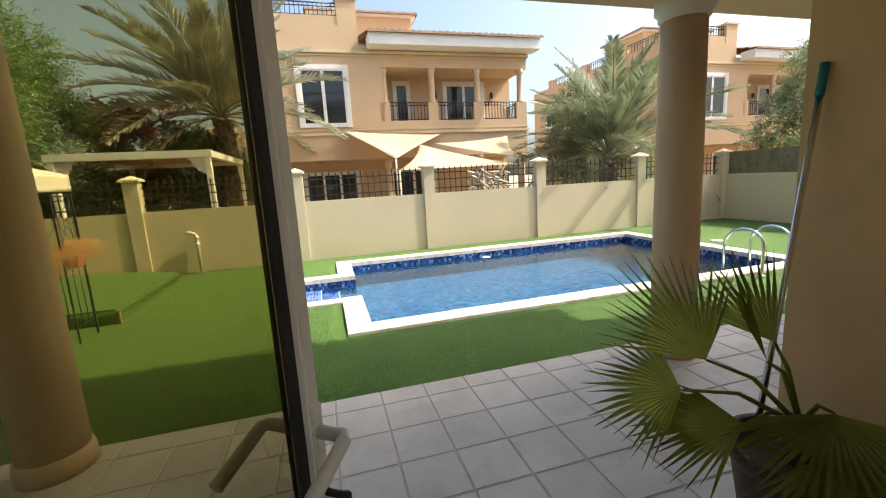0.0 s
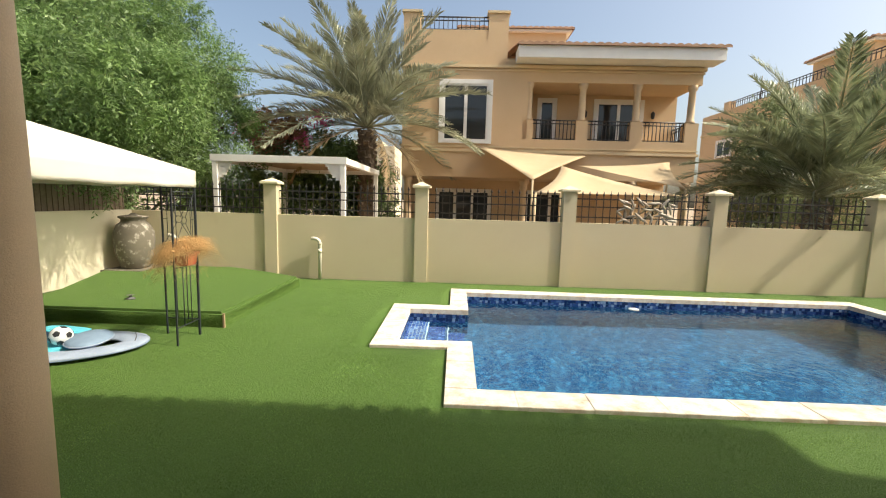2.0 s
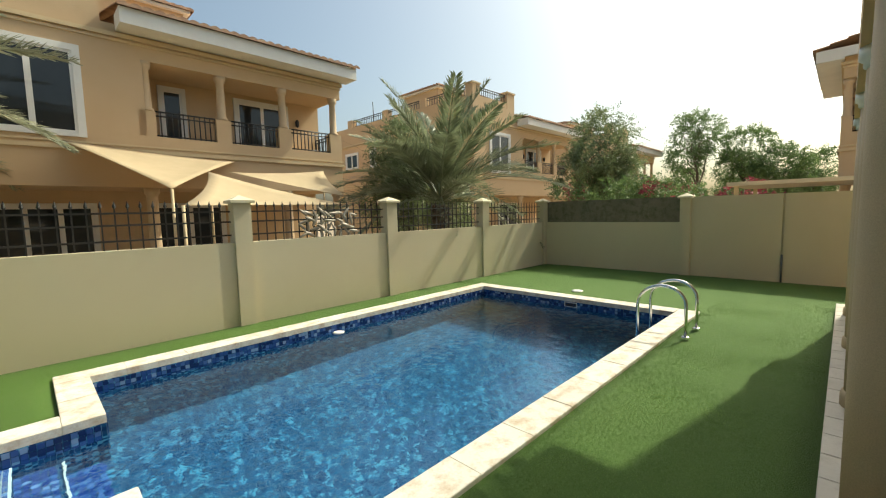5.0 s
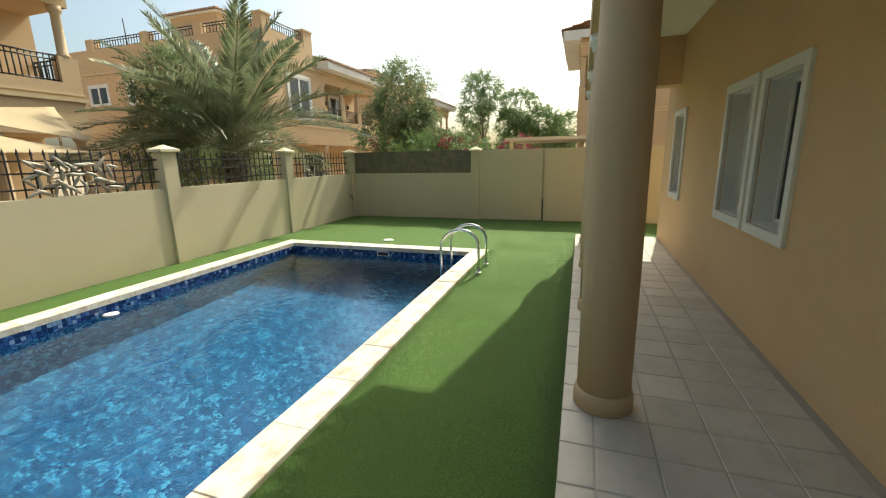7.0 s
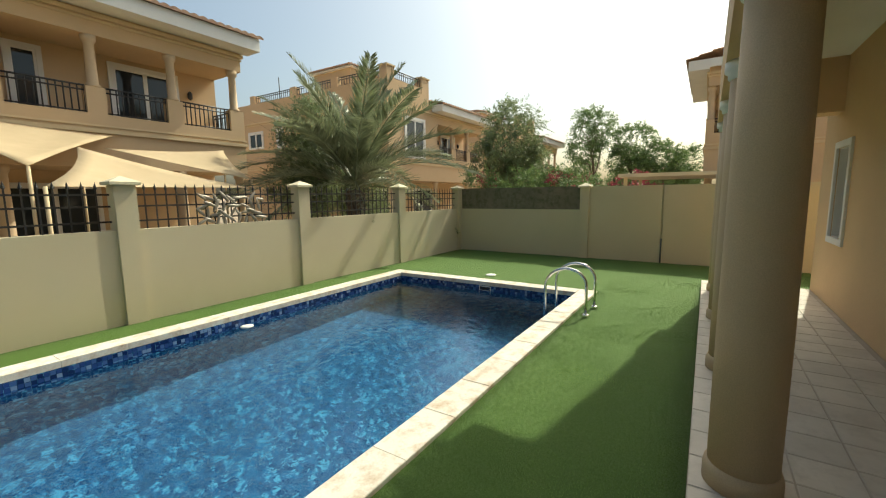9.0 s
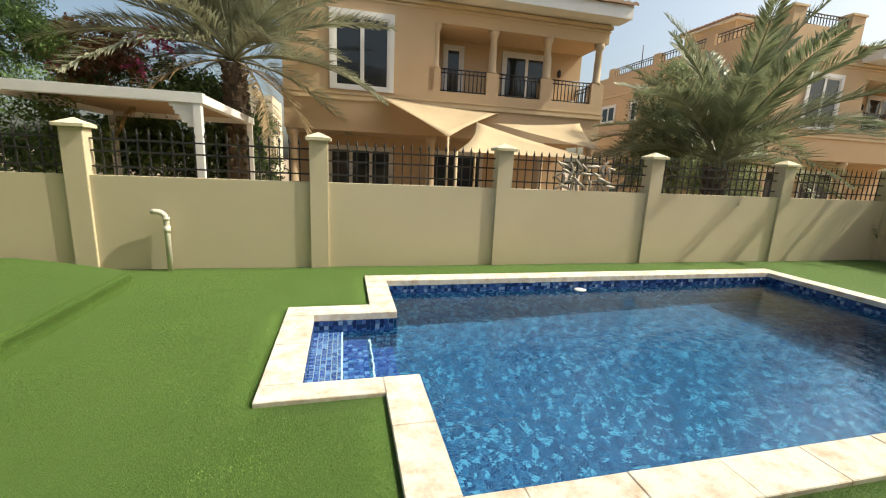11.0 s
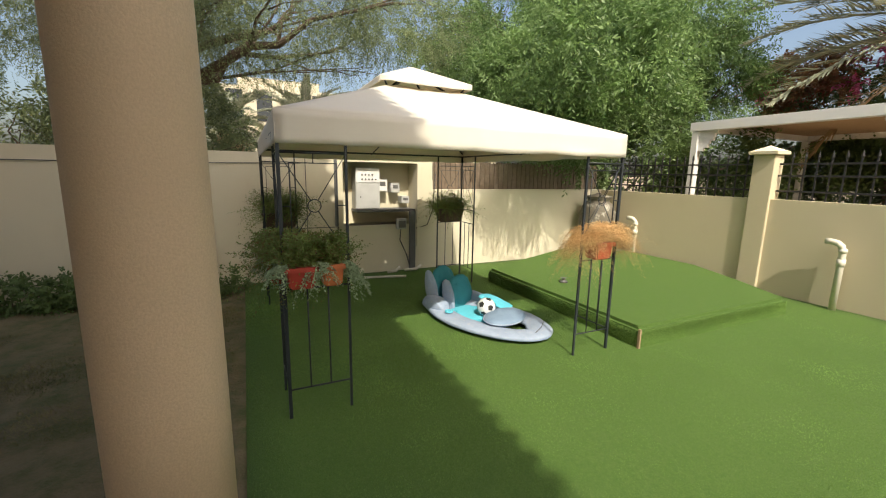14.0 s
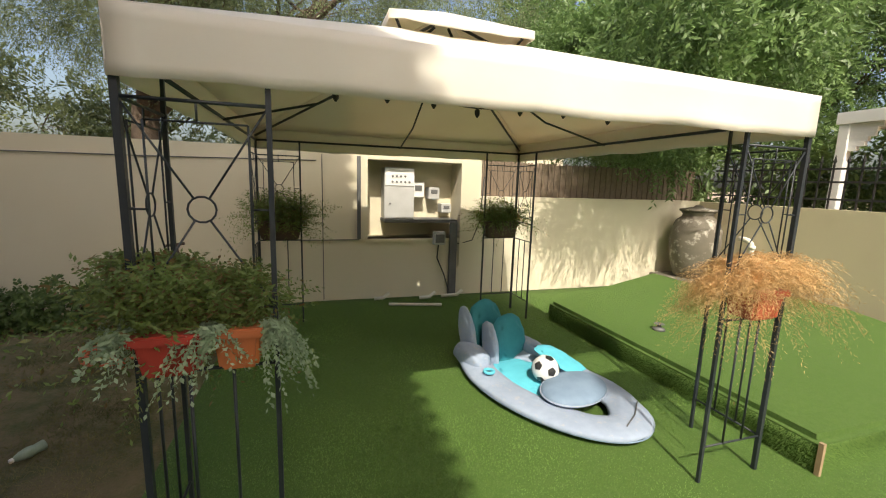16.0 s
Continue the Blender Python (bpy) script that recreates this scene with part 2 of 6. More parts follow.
def mosaic_material():
    m, t, b = nodes_of("blue_mosaic")
    pos = t.nodes.new("ShaderNodeNewGeometry")
    vm = t.nodes.new("ShaderNodeVectorMath")
    vm.operation = "MULTIPLY"
    vm.inputs[1].default_value = (27, 27, 27)
    t.links.new(pos.outputs["Position"], vm.inputs[0])
    fl = t.nodes.new("ShaderNodeVectorMath")
    fl.operation = "FLOOR"
    t.links.new(vm.outputs[0], fl.inputs[0])
    wnz = t.nodes.new("ShaderNodeTexWhiteNoise")
    t.links.new(fl.outputs[0], wnz.inputs["Vector"])
    cr = t.nodes.new("ShaderNodeValToRGB")
    cr.color_ramp.interpolation = "CONSTANT"
    els = cr.color_ramp.elements
    els[0].position, els[0].color = 0.0, (0.010, 0.04, 0.12, 1)
    els[1].position, els[1].color = 0.30, (0.015, 0.07, 0.17, 1)
    # Pale pieces are brightened to stand in for caustic flecks as well.
    for p, c in ((0.55, (0.022, 0.11, 0.23, 1)), (0.74, (0.09, 0.28, 0.43, 1)), (0.88, (0.016, 0.06, 0.15, 1))):
        e = els.new(p)
        e.color = c
    t.links.new(wnz.outputs["Value"], cr.inputs[0])
    fr = t.nodes.new("ShaderNodeVectorMath")
    fr.operation = "FRACTION"
    t.links.new(vm.outputs[0], fr.inputs[0])
    sub = t.nodes.new("ShaderNodeVectorMath")
    sub.operation = "SUBTRACT"
    sub.inputs[1].default_value = (0.5, 0.5, 0.5)
    t.links.new(fr.outputs[0], sub.inputs[0])
    ab = t.nodes.new("ShaderNodeVectorMath")
    ab.operation = "ABSOLUTE"
    t.links.new(sub.outputs[0], ab.inputs[0])
    sx = t.nodes.new("ShaderNodeSeparateXYZ")
    t.links.new(ab.outputs[0], sx.inputs[0])
    mx = t.nodes.new("ShaderNodeMath")
    mx.operation = "MAXIMUM"
    t.links.new(sx.outputs[0], mx.inputs[0])
    t.links.new(sx.outputs[1], mx.inputs[1])
    joint = ramp(t, mx.outputs[0], 0.45, 0.47)
    t.links.new(mix_rgb(t, joint, cr.outputs[0], (0.12, 0.22, 0.33)), b.inputs["Base Color"])
    b.inputs["Roughness"].default_value = 0.2
    return m


def piece_mosaic(name, shades):
    """Glazed mosaic: each piece takes one of four shades by chance."""
    m, t, b = nodes_of(name)
    r = t.nodes.new("ShaderNodeNewGeometry").outputs["Random Per Island"]
    o = t.nodes.new("ShaderNodeObjectInfo").outputs["Random"]
    ad = t.nodes.new("ShaderNodeMath")
    ad.operation = "ADD"
    t.links.new(r, ad.inputs[0])
    t.links.new(o, ad.inputs[1])
    fr = t.nodes.new("ShaderNodeMath")
    fr.operation = "FRACT"
    t.links.new(ad.outputs[0], fr.inputs[0])
    cr = t.nodes.new("ShaderNodeValToRGB")
    cr.color_ramp.interpolation = "CONSTANT"
    els = cr.color_ramp.elements
    els[0].position, els[0].color = 0.0, shades[0]
    els[1].position, els[1].color = 0.35, shades[1]
    for p, c in ((0.68, shades[2]), (0.89, shades[3])):
        e = els.new(p)
        e.color = c
    t.links.new(fr.outputs[0], cr.inputs[0])
    t.links.new(cr.outputs[0], b.inputs["Base Color"])
    b.inputs["Roughness"].default_value = 0.15
    return m


def water_material():
    m, t, b = nodes_of("pool_water")
    pos = t.nodes.new("ShaderNodeNewGeometry").outputs["Position"]
    b.inputs["Base Color"].default_value = (0.46, 0.82, 0.97, 1)
    b.inputs["Transmission Weight"].default_value = 1.0
    b.inputs["Roughness"].default_value, b.inputs["IOR"].default_value = 0.0, 1.33
    wav = noise_node(t, pos, 8.0, 3, 0.5)
    bump(t, b, wav, 0.27, 0.03)
    return m


def glass_material(name, tint, rough=0.0):
    m, t, b = nodes_of(name)
    b.inputs["Base Color"].default_value = (*tint, 1)
    b.inputs["Transmission Weight"].default_value = 1.0
    b.inputs["Roughness"].default_value, b.inputs["IOR"].default_value = rough, 1.45
    return m


TURF, MOSAIC, WATER = turf_material(), mosaic_material(), water_material()
PIECE = piece_mosaic("mosaic_piece", ((0.012, 0.03, 0.12, 1), (0.03, 0.075, 0.25, 1), (0.065, 0.14, 0.34, 1), (0.20, 0.31, 0.50, 1)))
STEP_PIECE = piece_mosaic("step_mosaic_piece", ((0.025, 0.06, 0.25, 1), (0.05, 0.10, 0.33, 1), (0.09, 0.17, 0.42, 1), (0.20, 0.30, 0.55, 1)))
DOORGLASS = glass_material("door_glass", (0.44, 0.39, 0.20))
WINGLASS = surface("dark_window_glass", (0.02, 0.025, 0.03), (0.03, 0.035, 0.04), 0.5, 0.04, 5, 0.02)


# ---- mesh helpers ----
def part(name, bm, material, parent=None, label=""):
    me = bpy.data.meshes.new(name)
    bm.to_mesh(me)
    bm.free()
    me.materials.append(material)
    ob = new(name, me)
    if parent:
        ob.parent = parent
    if label:
        ob["label"] = label
    return ob


def part_np(name, verts, faces, material, parent=None, label=""):
    me = bpy.data.meshes.new(name)
    me.from_pydata(verts.tolist(), [], faces.tolist())
    me.materials.append(material)
    ob = new(name, me)
    if parent:
        ob.parent = parent
    if label:
        ob["label"] = label
    return ob


def thing(name, label, category, at=(0, 0, 0), group="", kind=""):
    ob = new(name)
    ob.empty_display_size = 0.1
    ob.location = at
    return tagged(ob, label, category, group, kind)


def box(bm, lo, hi, bevel=0.0, m=None):
    c = [(a + b) / 2 for a, b in zip(lo, hi)]
    d = [abs(b - a) for a, b in zip(lo, hi)]
    mat = Matrix.Translation(c) @ Matrix.Diagonal((*d, 1))
    vs = bmesh.ops.create_cube(bm, size=1, matrix=(m @ mat) if m else mat)["verts"]
    if bevel:
        es = list({e for v in vs for e in v.link_edges})
        bmesh.ops.bevel(bm, geom=es, offset=bevel, segments=2, affect="EDGES", clamp_overlap=True)
    return bm


def boxes(*items, bevel=0.0):
    bm = bmesh.new()
    for lo, hi in items:
        box(bm, lo, hi, bevel)
    return bm


def tube(bm, pts, radii, n=10, cap=True):
    """A round sweep along points; radii one number or one per point."""
    pts = [Vector(p) for p in pts]
    radii = [radii] * len(pts) if isinstance(radii, (int, float)) else radii
    rings = []
    side = None
    for i, p in enumerate(pts):
        d = (pts[min(i + 1, len(pts) - 1)] - pts[max(i - 1, 0)]).normalized()
        if side is None:
            side = d.orthogonal().normalized()
        side = (side - d * side.dot(d)).normalized()
        up = d.cross(side)
        rings.append([bm.verts.new(p + radii[i] * (math.cos(a) * side + math.sin(a) * up)) for a in (2 * math.pi * k / n for k in range(n))])
    for a, b in zip(rings, rings[1:]):
        for k in range(n):
            f = bm.faces.new((a[k], a[(k + 1) % n], b[(k + 1) % n], b[k]))
            f.smooth = True
    if cap:
        bm.faces.new(rings[0][::-1])
        bm.faces.new(rings[-1])
    return bm


def tubes(*items, n=8):
    bm = bmesh.new()
    for pts, r in items:
        tube(bm, pts, r, n)
    return bm


def lathe(profile, n=24, at=(0, 0, 0)):
    """A turned shape from (radius, height) pairs."""
    bm = bmesh.new()
    rings = [[bm.verts.new((at[0] + r * math.cos(2 * math.pi * k / n), at[1] + r * math.sin(2 * math.pi * k / n), at[2] + z)) for k in range(n)] for r, z in profile]
    for a, b in zip(rings, rings[1:]):
        for k in range(n):
            bm.faces.new((a[k], a[(k + 1) % n], b[(k + 1) % n], b[k])).smooth = True
    bm.faces.new(rings[0][::-1])
    bm.faces.new(rings[-1])
    return bm


def prism(outline, z0, z1):
    bm = bmesh.new()
    lo = [bm.verts.new((x, y, z0)) for x, y in outline]
    hi = [bm.verts.new((x, y, z1)) for x, y in outline]
    bm.faces.new(lo[::-1])
    bm.faces.new(hi)
    for k in range(len(lo)):
        bm.faces.new((lo[k], lo[(k + 1) % len(lo)], hi[(k + 1) % len(lo)], hi[k]))
    bmesh.ops.recalc_face_normals(bm, faces=bm.faces)
    return bm


def wall_with_holes(axis, a0, a1, z0, z1, d0, d1, holes):
    """A wall along axis 'x' or 'y' from a0 to a1, between depths d0 and d1, with openings (a, b, zlo, zhi)."""
    cuts = sorted({a0, a1, *[h[0] for h in holes], *[h[1] for h in holes]})
    bm = bmesh.new()
    for p, q in zip(cuts, cuts[1:]):
        spans = sorted((h[2], h[3]) for h in holes if h[0] <= p and h[1] >= q)
        z = z0
        for lo, hi in spans + [(z1, z1)]:
            if lo > z:
                box(bm, (p, d0, z) if axis == "x" else (d0, p, z), (q, d1, lo) if axis == "x" else (d1, q, lo))
            z = max(z, hi)
    bmesh.ops.remove_doubles(bm, verts=bm.verts, dist=1e-5)
    return bm


def sprays(seed, starts, dirs, length, leaflets, size, droop=0.25, spread=0.9):
    """Twigs of paired leaflets as one array of quads."""
    g = np.random.default_rng(seed)
    n = len(starts)
    length = length * g.uniform(0.6, 1.2, (n, 1))
    dirs = dirs / np.linalg.norm(dirs, axis=1, keepdims=True)
    ref = g.normal(size=(n, 3))
    side = np.cross(dirs, ref)
    side /= np.linalg.norm(side, axis=1, keepdims=True) + 1e-9
    out = []
    for k in range(leaflets):
        s = (k + 1) / leaflets
        p = starts + dirs * length * s + np.array([0, 0, -1.0]) * droop * length * s * s
        sg = 1 if k % 2 else -1
        ld = dirs * 0.6 + sg * spread * side + g.normal(0, 0.25, (n, 3)) + np.array([0, 0, -droop])
        ld /= np.linalg.norm(ld, axis=1, keepdims=True)
        w = np.cross(ld, g.normal(size=(n, 3)))
        w /= np.linalg.norm(w, axis=1, keepdims=True) + 1e-9
        sz = g.uniform(0.7, 1.3, (n, 1))
        L, W = size[0] * sz, size[1] * sz
        out.append(np.stack([p, p + ld * L * 0.5 + w * W * 0.5, p + ld * L, p + ld * L * 0.5 - w * W * 0.5], 1))
    q = np.concatenate(out).reshape(-1, 3)
    return q, np.arange(len(q)).reshape(-1, 4)


def crown_quads(seed, blobs, clumps, twigs, length, leaflets, size, clump_r=0.5, droop=0.25):
    """Leaf clumps scattered on and in ellipsoids (centre, radii), each a bundle of twigs."""
    g = np.random.default_rng(seed)
    vol = np.array([b[1][0] * b[1][1] * b[1][2] for b in blobs]) ** 0.67
    pick = g.choice(len(blobs), clumps, p=vol / vol.sum())
    d = g.normal(size=(clumps, 3))
    d /= np.linalg.norm(d, axis=1, keepdims=True)
    rad = g.uniform(0.35, 1.0, (clumps, 1)) ** 0.5 * g.uniform(0.85, 1.12, (clumps, 1))
    C = np.array([blobs[i][0] for i in pick]) + d * rad * np.array([blobs[i][1] for i in pick])
    td = g.normal(size=(clumps, twigs, 3)) * 0.8 + d[:, None, :] * 0.8
    td /= np.linalg.norm(td, axis=2, keepdims=True)
    st = C[:, None, :] + td * clump_r * g.uniform(0.0, 0.8, (clumps, twigs, 1))
    return sprays(seed + 1, st.reshape(-1, 3), td.reshape(-1, 3), length, leaflets, size, droop), C


def tree(name, label, base, fork, limbs, blobs, clumps, twigs, length, leaflets, size, leaf, seed, r0=0.16, clump_r=0.5, droop=0.25, bark=None, group=""):
    """Tapered trunk, limbs that reach into the crown, and a crown of many small leaves."""
    t = thing(name, label, "tree", base, group)
    g = random.Random(seed)
    b = Vector(base)
    bm = bmesh.new()
    fk = Vector(fork) - b
    tube(bm, [(0, 0, -0.1), fk * 0.35 + Vector((g.uniform(-.08, .08), g.uniform(-.08, .08), 0)), fk * 0.7, fk], [r0 * 1.25, r0, r0 * 0.9, r0 * 0.75], 12)
    (v, f), C = crown_quads(seed, blobs, clumps, twigs, length, leaflets, size, clump_r, droop)
    for k in range(limbs):
        c = Vector(C[g.randrange(len(C))]) - b
        mid = fk.lerp(c, 0.5) + Vector((g.uniform(-.3, .3), g.uniform(-.3, .3), g.uniform(0, .4)))
        far = (c - fk).length

        def bent(a, b, s, amount):
            return a.lerp(b, s) + Vector((g.uniform(-1, 1), g.uniform(-1, 1), g.uniform(-.6, .9))) * amount
        way = [fk * 0.92, bent(fk, mid, 0.35, far * 0.05), bent(fk, mid, 0.7, far * 0.07), mid, bent(mid, c, 0.35, far * 0.06), bent(mid, c, 0.7, far * 0.06), c]
        tube(bm, way, [r0 * s for s in (0.46, 0.40, 0.32, 0.24, 0.16, 0.10, 0.04)], 7)
        for j in range(6):
            a = way[2 + j % 4]
            e = a.lerp(c, 0.6) + Vector((g.uniform(-1, 1), g.uniform(-1, 1), g.uniform(-.25, .7))) * (0.5 + 0.22 * far)
            tube(bm, [a, bent(a, e, 0.33, 0.16), bent(a, e, 0.66, 0.16), e], [r0 * 0.13, r0 * 0.09, r0 * 0.05, r0 * 0.015], 5)
            for i in range(2):
                b2, e2 = a.lerp(e, 0.5 + 0.25 * i), e + Vector((g.uniform(-.6, .6), g.uniform(-.6, .6), g.uniform(-.3, .4)))
                tube(bm, [b2, bent(b2, e2, 0.5, 0.1), e2], [r0 * 0.05, r0 * 0.035, r0 * 0.012], 4)
    part("trunk", bm, bark or BARK, t)
    part_np("crown", v - np.array(base), f, leaf, t)
    return t


def frond_mesh(seed, length, leaflets, leaf_len, sag, material):
    """One feather frond along +x, arching down; rachis and leaflets in one mesh."""
    g = np.random.default_rng(seed)
    V, F = [], []

    def spine(s):
        return np.array([length * (s - 0.18 * sag * s * s), 0, length * (0.10 * s - sag * 0.55 * s * s)])
    steps = 10
    for i in range(steps + 1):
        s = i / steps
        p, w = spine(s), 0.034 * (1 - s) + 0.006
        V += [p + (0, -w, 0), p + (0, w, 0), p + (0, 0, -w)]
        if i:
            a, b = 3 * (i - 1), 3 * i
            F += [(a, b, b + 1, a + 1), (a + 1, b + 1, b + 2, a + 2), (a + 2, b + 2, b, a)]
    for k in range(leaflets):
        s = 0.16 + 0.84 * k / leaflets
        p = spine(s)
        tang = spine(min(s + 0.02, 1)) - spine(s - 0.02)
        tang /= np.linalg.norm(tang)
        L = leaf_len * (math.sin(math.pi * min(1, 0.25 + 0.75 * s)) * 0.8 + 0.3) * g.uniform(0.8, 1.15)
        for sg in (-1, 1):
            d = tang * g.uniform(0.75, 1.0) + np.array([0, sg * g.uniform(0.45, 0.75), g.uniform(0.1, 0.55)])
            d /= np.linalg.norm(d)
            w = np.cross(d, (0, 0, 1)) * 0.021
            q = p + d * L * 0.5 + np.array([0, 0, 0.0])
            e = p + d * L + np.array([0, 0, -L * g.uniform(0.0, 0.2)])
            i0 = len(V)
            V += [p, q + w, e, q - w]
            F.append((i0, i0 + 1, i0 + 2, i0 + 3))
    me = bpy.data.meshes.new("frond")
    me.from_pydata([tuple(v) for v in V], [], F)
    me.materials.append(material)
    return me


def palm(name, label, base, height, r, fronds, length, seed, dry=8, sag=1.0, lean=(0, 0), low=-18, leaf=PALM_LEAF):
    g = random.Random(seed)
    t = thing(name, label, "palm tree", base, "date palms")
    bm = bmesh.new()
    pts = [(lean[0] * s * s, lean[1] * s * s, -0.1 + (height + 0.1) * s) for s in (k / 14 for k in range(15))]
    tube(bm, pts, [r * (1.2 - 0.25 * k / 14) * (1.07 if k % 2 else 0.95) for k in range(15)], 14)
    for k in range(int(height * 26)):
        a, z = k * 2.4, height * (k / (height * 26))
        s = z / height
        o = Vector((lean[0] * s * s, lean[1] * s * s, z))
        d = Vector((math.cos(a), math.sin(a), 0))
        box(bm, (-0.05, -0.08, -0.05), (0.06, 0.08, 0.09), 0.0, Matrix.Translation(o + d * r * 1.0) @ Matrix.Rotation(a, 4, "Z") @ Matrix.Rotation(0.45, 4, "Y"))
    part("trunk", bm, PALM_BARK, t)
    kinds = [frond_mesh(seed + j, length, 104, length * 0.158, sag * (0.75 + 0.16 * j), leaf) for j in range(4)]
    drys = [frond_mesh(seed + 9, length * 0.85, 80, length * 0.16, sag * 1.5, PALM_DRY)]
    for k in range(fronds + dry):
        is_dry = k >= fronds
        u = (k + 0.5) / fronds
        tilt = radians(80 - (80 - low) * u + g.uniform(-8, 8)) if not is_dry else radians(g.uniform(-38, -8))
        me = drys[0] if is_dry else kinds[min(3, int(u * 4))]
        ob = new("frond", me)
        ob.parent = t
        sc = g.uniform(0.85, 1.1)
        ob.matrix_local = Matrix.Translation((lean[0], lean[1], height + 0.1)) @ Matrix.Rotation(k * 2.39996 + g.uniform(-.2, .2), 4, "Z") @ Matrix.Rotation(-tilt, 4, "Y") @ Matrix.Rotation(g.uniform(-.35, .35), 4, "X") @ Matrix.Scale(sc, 4)
    return t


# ---- ground and plot ----
ground_bm = bmesh.new()
for x0, x1, y0, y1 in ((-2500, -0.4, -2500, 2500), (7.8, 2500, -2500, 2500), (-0.4, 7.8, -2500, 4.6), (-0.4, 7.8, 9.0, 2500)):
    box(ground_bm, (x0, y0, -2.2), (x1, y1, -0.06))
tagged(part("ground", ground_bm, SAND), "pale sandy ground around the villas", "ground", kind="structure")


def turf_sheet(cells, step=0.25, amp=0.008):
    """Turf laid over rectangles, slightly uneven, with a short edge."""
    bm = bmesh.new()
    seen = {}

    def vert(x, y):
        key = (round(x, 4), round(y, 4))
        if key not in seen:
            seen[key] = bm.verts.new((x, y, amp * noise.noise((x * 1.1, y * 1.1, 3.0))))
        return seen[key]
    xs = sorted({v for c in cells for v in c[:2]})
    ys = sorted({v for c in cells for v in c[2:]})

    def fine(a):
        out = []
        for p, q in zip(a, a[1:]):
            n = max(1, round((q - p) / step))
            out += [p + (q - p) * k / n for k in range(n)]
        return out + [a[-1]]
    fx, fy = fine(xs), fine(ys)
    for x0, x1 in zip(fx, fx[1:]):
        for y0, y1 in zip(fy, fy[1:]):
            mx, my = (x0 + x1) / 2, (y0 + y1) / 2
            if any(c[0] <= mx <= c[1] and c[2] <= my <= c[3] for c in cells):
                bm.faces.new((vert(x0, y0), vert(x1, y0), vert(x1, y1), vert(x0, y1))).smooth = True
    r = bmesh.ops.extrude_face_region(bm, geom=[e for e in bm.edges if e.is_boundary])
    for v in r["geom"]:
        if isinstance(v, bmesh.types.BMVert):
            v.co.z = -0.05
    return bm


PATIO_Y, PATIO_X0, PATIO_X1, PATIO_Z = 2.97, -1.75, 9.4, 0.12
lawn = part("lawn", turf_sheet([
    (-6.3, 12.0, PATIO_Y, 4.53), (-6.3, -0.444, 4.53, 9.75), (7.9, 12.0, 4.53, 9.75), (-0.444, 7.9, 9.05, 9.75),
    (-0.444, 0.455, 4.53, 5.85), (-0.444, 0.455, 7.78, 9.05), (9.4, 12.0, 1.0, PATIO_Y)]), TURF)
tagged(lawn, "bright green artificial turf lawn around the pool", "lawn", kind="structure")
dirt_bm = bmesh.new()
bmesh.ops.create_grid(dirt_bm, x_segments=40, y_segments=60, size=0.5, matrix=Matrix.Translation((-4.02, -0.02, 0)) @ Matrix.Diagonal((4.56, 5.98, 1, 1)))
for v in dirt_bm.verts:
    v.co.z = -0.012 + 0.022 * noise.noise((v.co.x * 2.2, v.co.y * 2.2, 0)) + 0.01 * noise.noise((v.co.x * 9, v.co.y * 9, 5))
tagged(part("dirt_bed", dirt_bm, DIRT), "bare brown soil with dry patches beside the turf", "soil", kind="structure")
WEED = leafy("weed_blades", (0.06, 0.085, 0.02), (0.15, 0.13, 0.05), 0.3, 0.8)



def blades(name, parent, seed, n, rect, tall, material, z0=0.0, lean=0.6, thin=None):
    """Short upright blades over a rectangle, as one mesh."""
    g = np.random.default_rng(seed)
    b = np.stack([g.uniform(rect[0], rect[1], n), g.uniform(rect[2], rect[3], n), np.full(n, z0 - 0.004)], 1)
    if thin:
        ax, full, none = thin
        b = b[g.uniform(0, 1, n) < np.clip((none - b[:, ax]) / (none - full), 0, 1)]
        n = len(b)
    a = g.uniform(0, 2 * np.pi, n)
    w = np.stack([np.cos(a), np.sin(a), np.zeros(n)], 1) * g.uniform(0.0015, 0.003, (n, 1))
    tip = b + np.stack([g.normal(0, lean, n), g.normal(0, lean, n), np.ones(n)], 1) * tall * g.uniform(0.6, 1.2, (n, 1))
    q = np.stack([b - w, b + w, tip], 1).reshape(-1, 3)
    ob = part_np(name, q, np.arange(len(q)).reshape(-1, 3), material, parent)
    ob["kind"] = "stuff"
    return ob


blades("turf_pile", lawn, 1, 260000, (-6.2, 11.0, 2.98, 4.52), 0.013, TURFBLADE, thin=(0, 0.5, 11.0))
blades("turf_pile", lawn, 2, 230000, (-6.2, -0.46, 4.53, 9.7), 0.013, TURFBLADE, thin=(1, 4.6, 9.7))
for r, n, sd in (((-0.45, 0.455, 4.5, 5.86), 9000, 3), ((0.43, 7.9, 4.47, 4.535), 5000, 4), ((-0.50, -0.435, 5.84, 7.80), 2500, 5), ((-0.45, 0.46, 7.77, 7.84), 1200, 6)):
    blades("turf_pile", lawn, sd, n, r, 0.015, TURFBLADE)
for k in range(26):
    wx, wy = -5.6 + 2.9 * random.random(), -1.5 + 4.4 * random.random()
    wr = 0.12 + 0.3 * random.random()
    blades("weeds", bpy.data.objects["dirt_bed"], 40 + k, int(2600 * wr), (wx - wr, wx + wr, wy - wr, min(wy + wr, 2.95)), 0.028, WEED, -0.004, 0.9)
# ---- patio ----
patio = part("patio", boxes(((PATIO_X0, -4.2, -0.1), (PATIO_X1, PATIO_Y - 0.004, PATIO_Z - 0.004))), GROUT)
tagged(patio, "covered terrace floor of square beige tiles", "terrace floor", kind="structure")

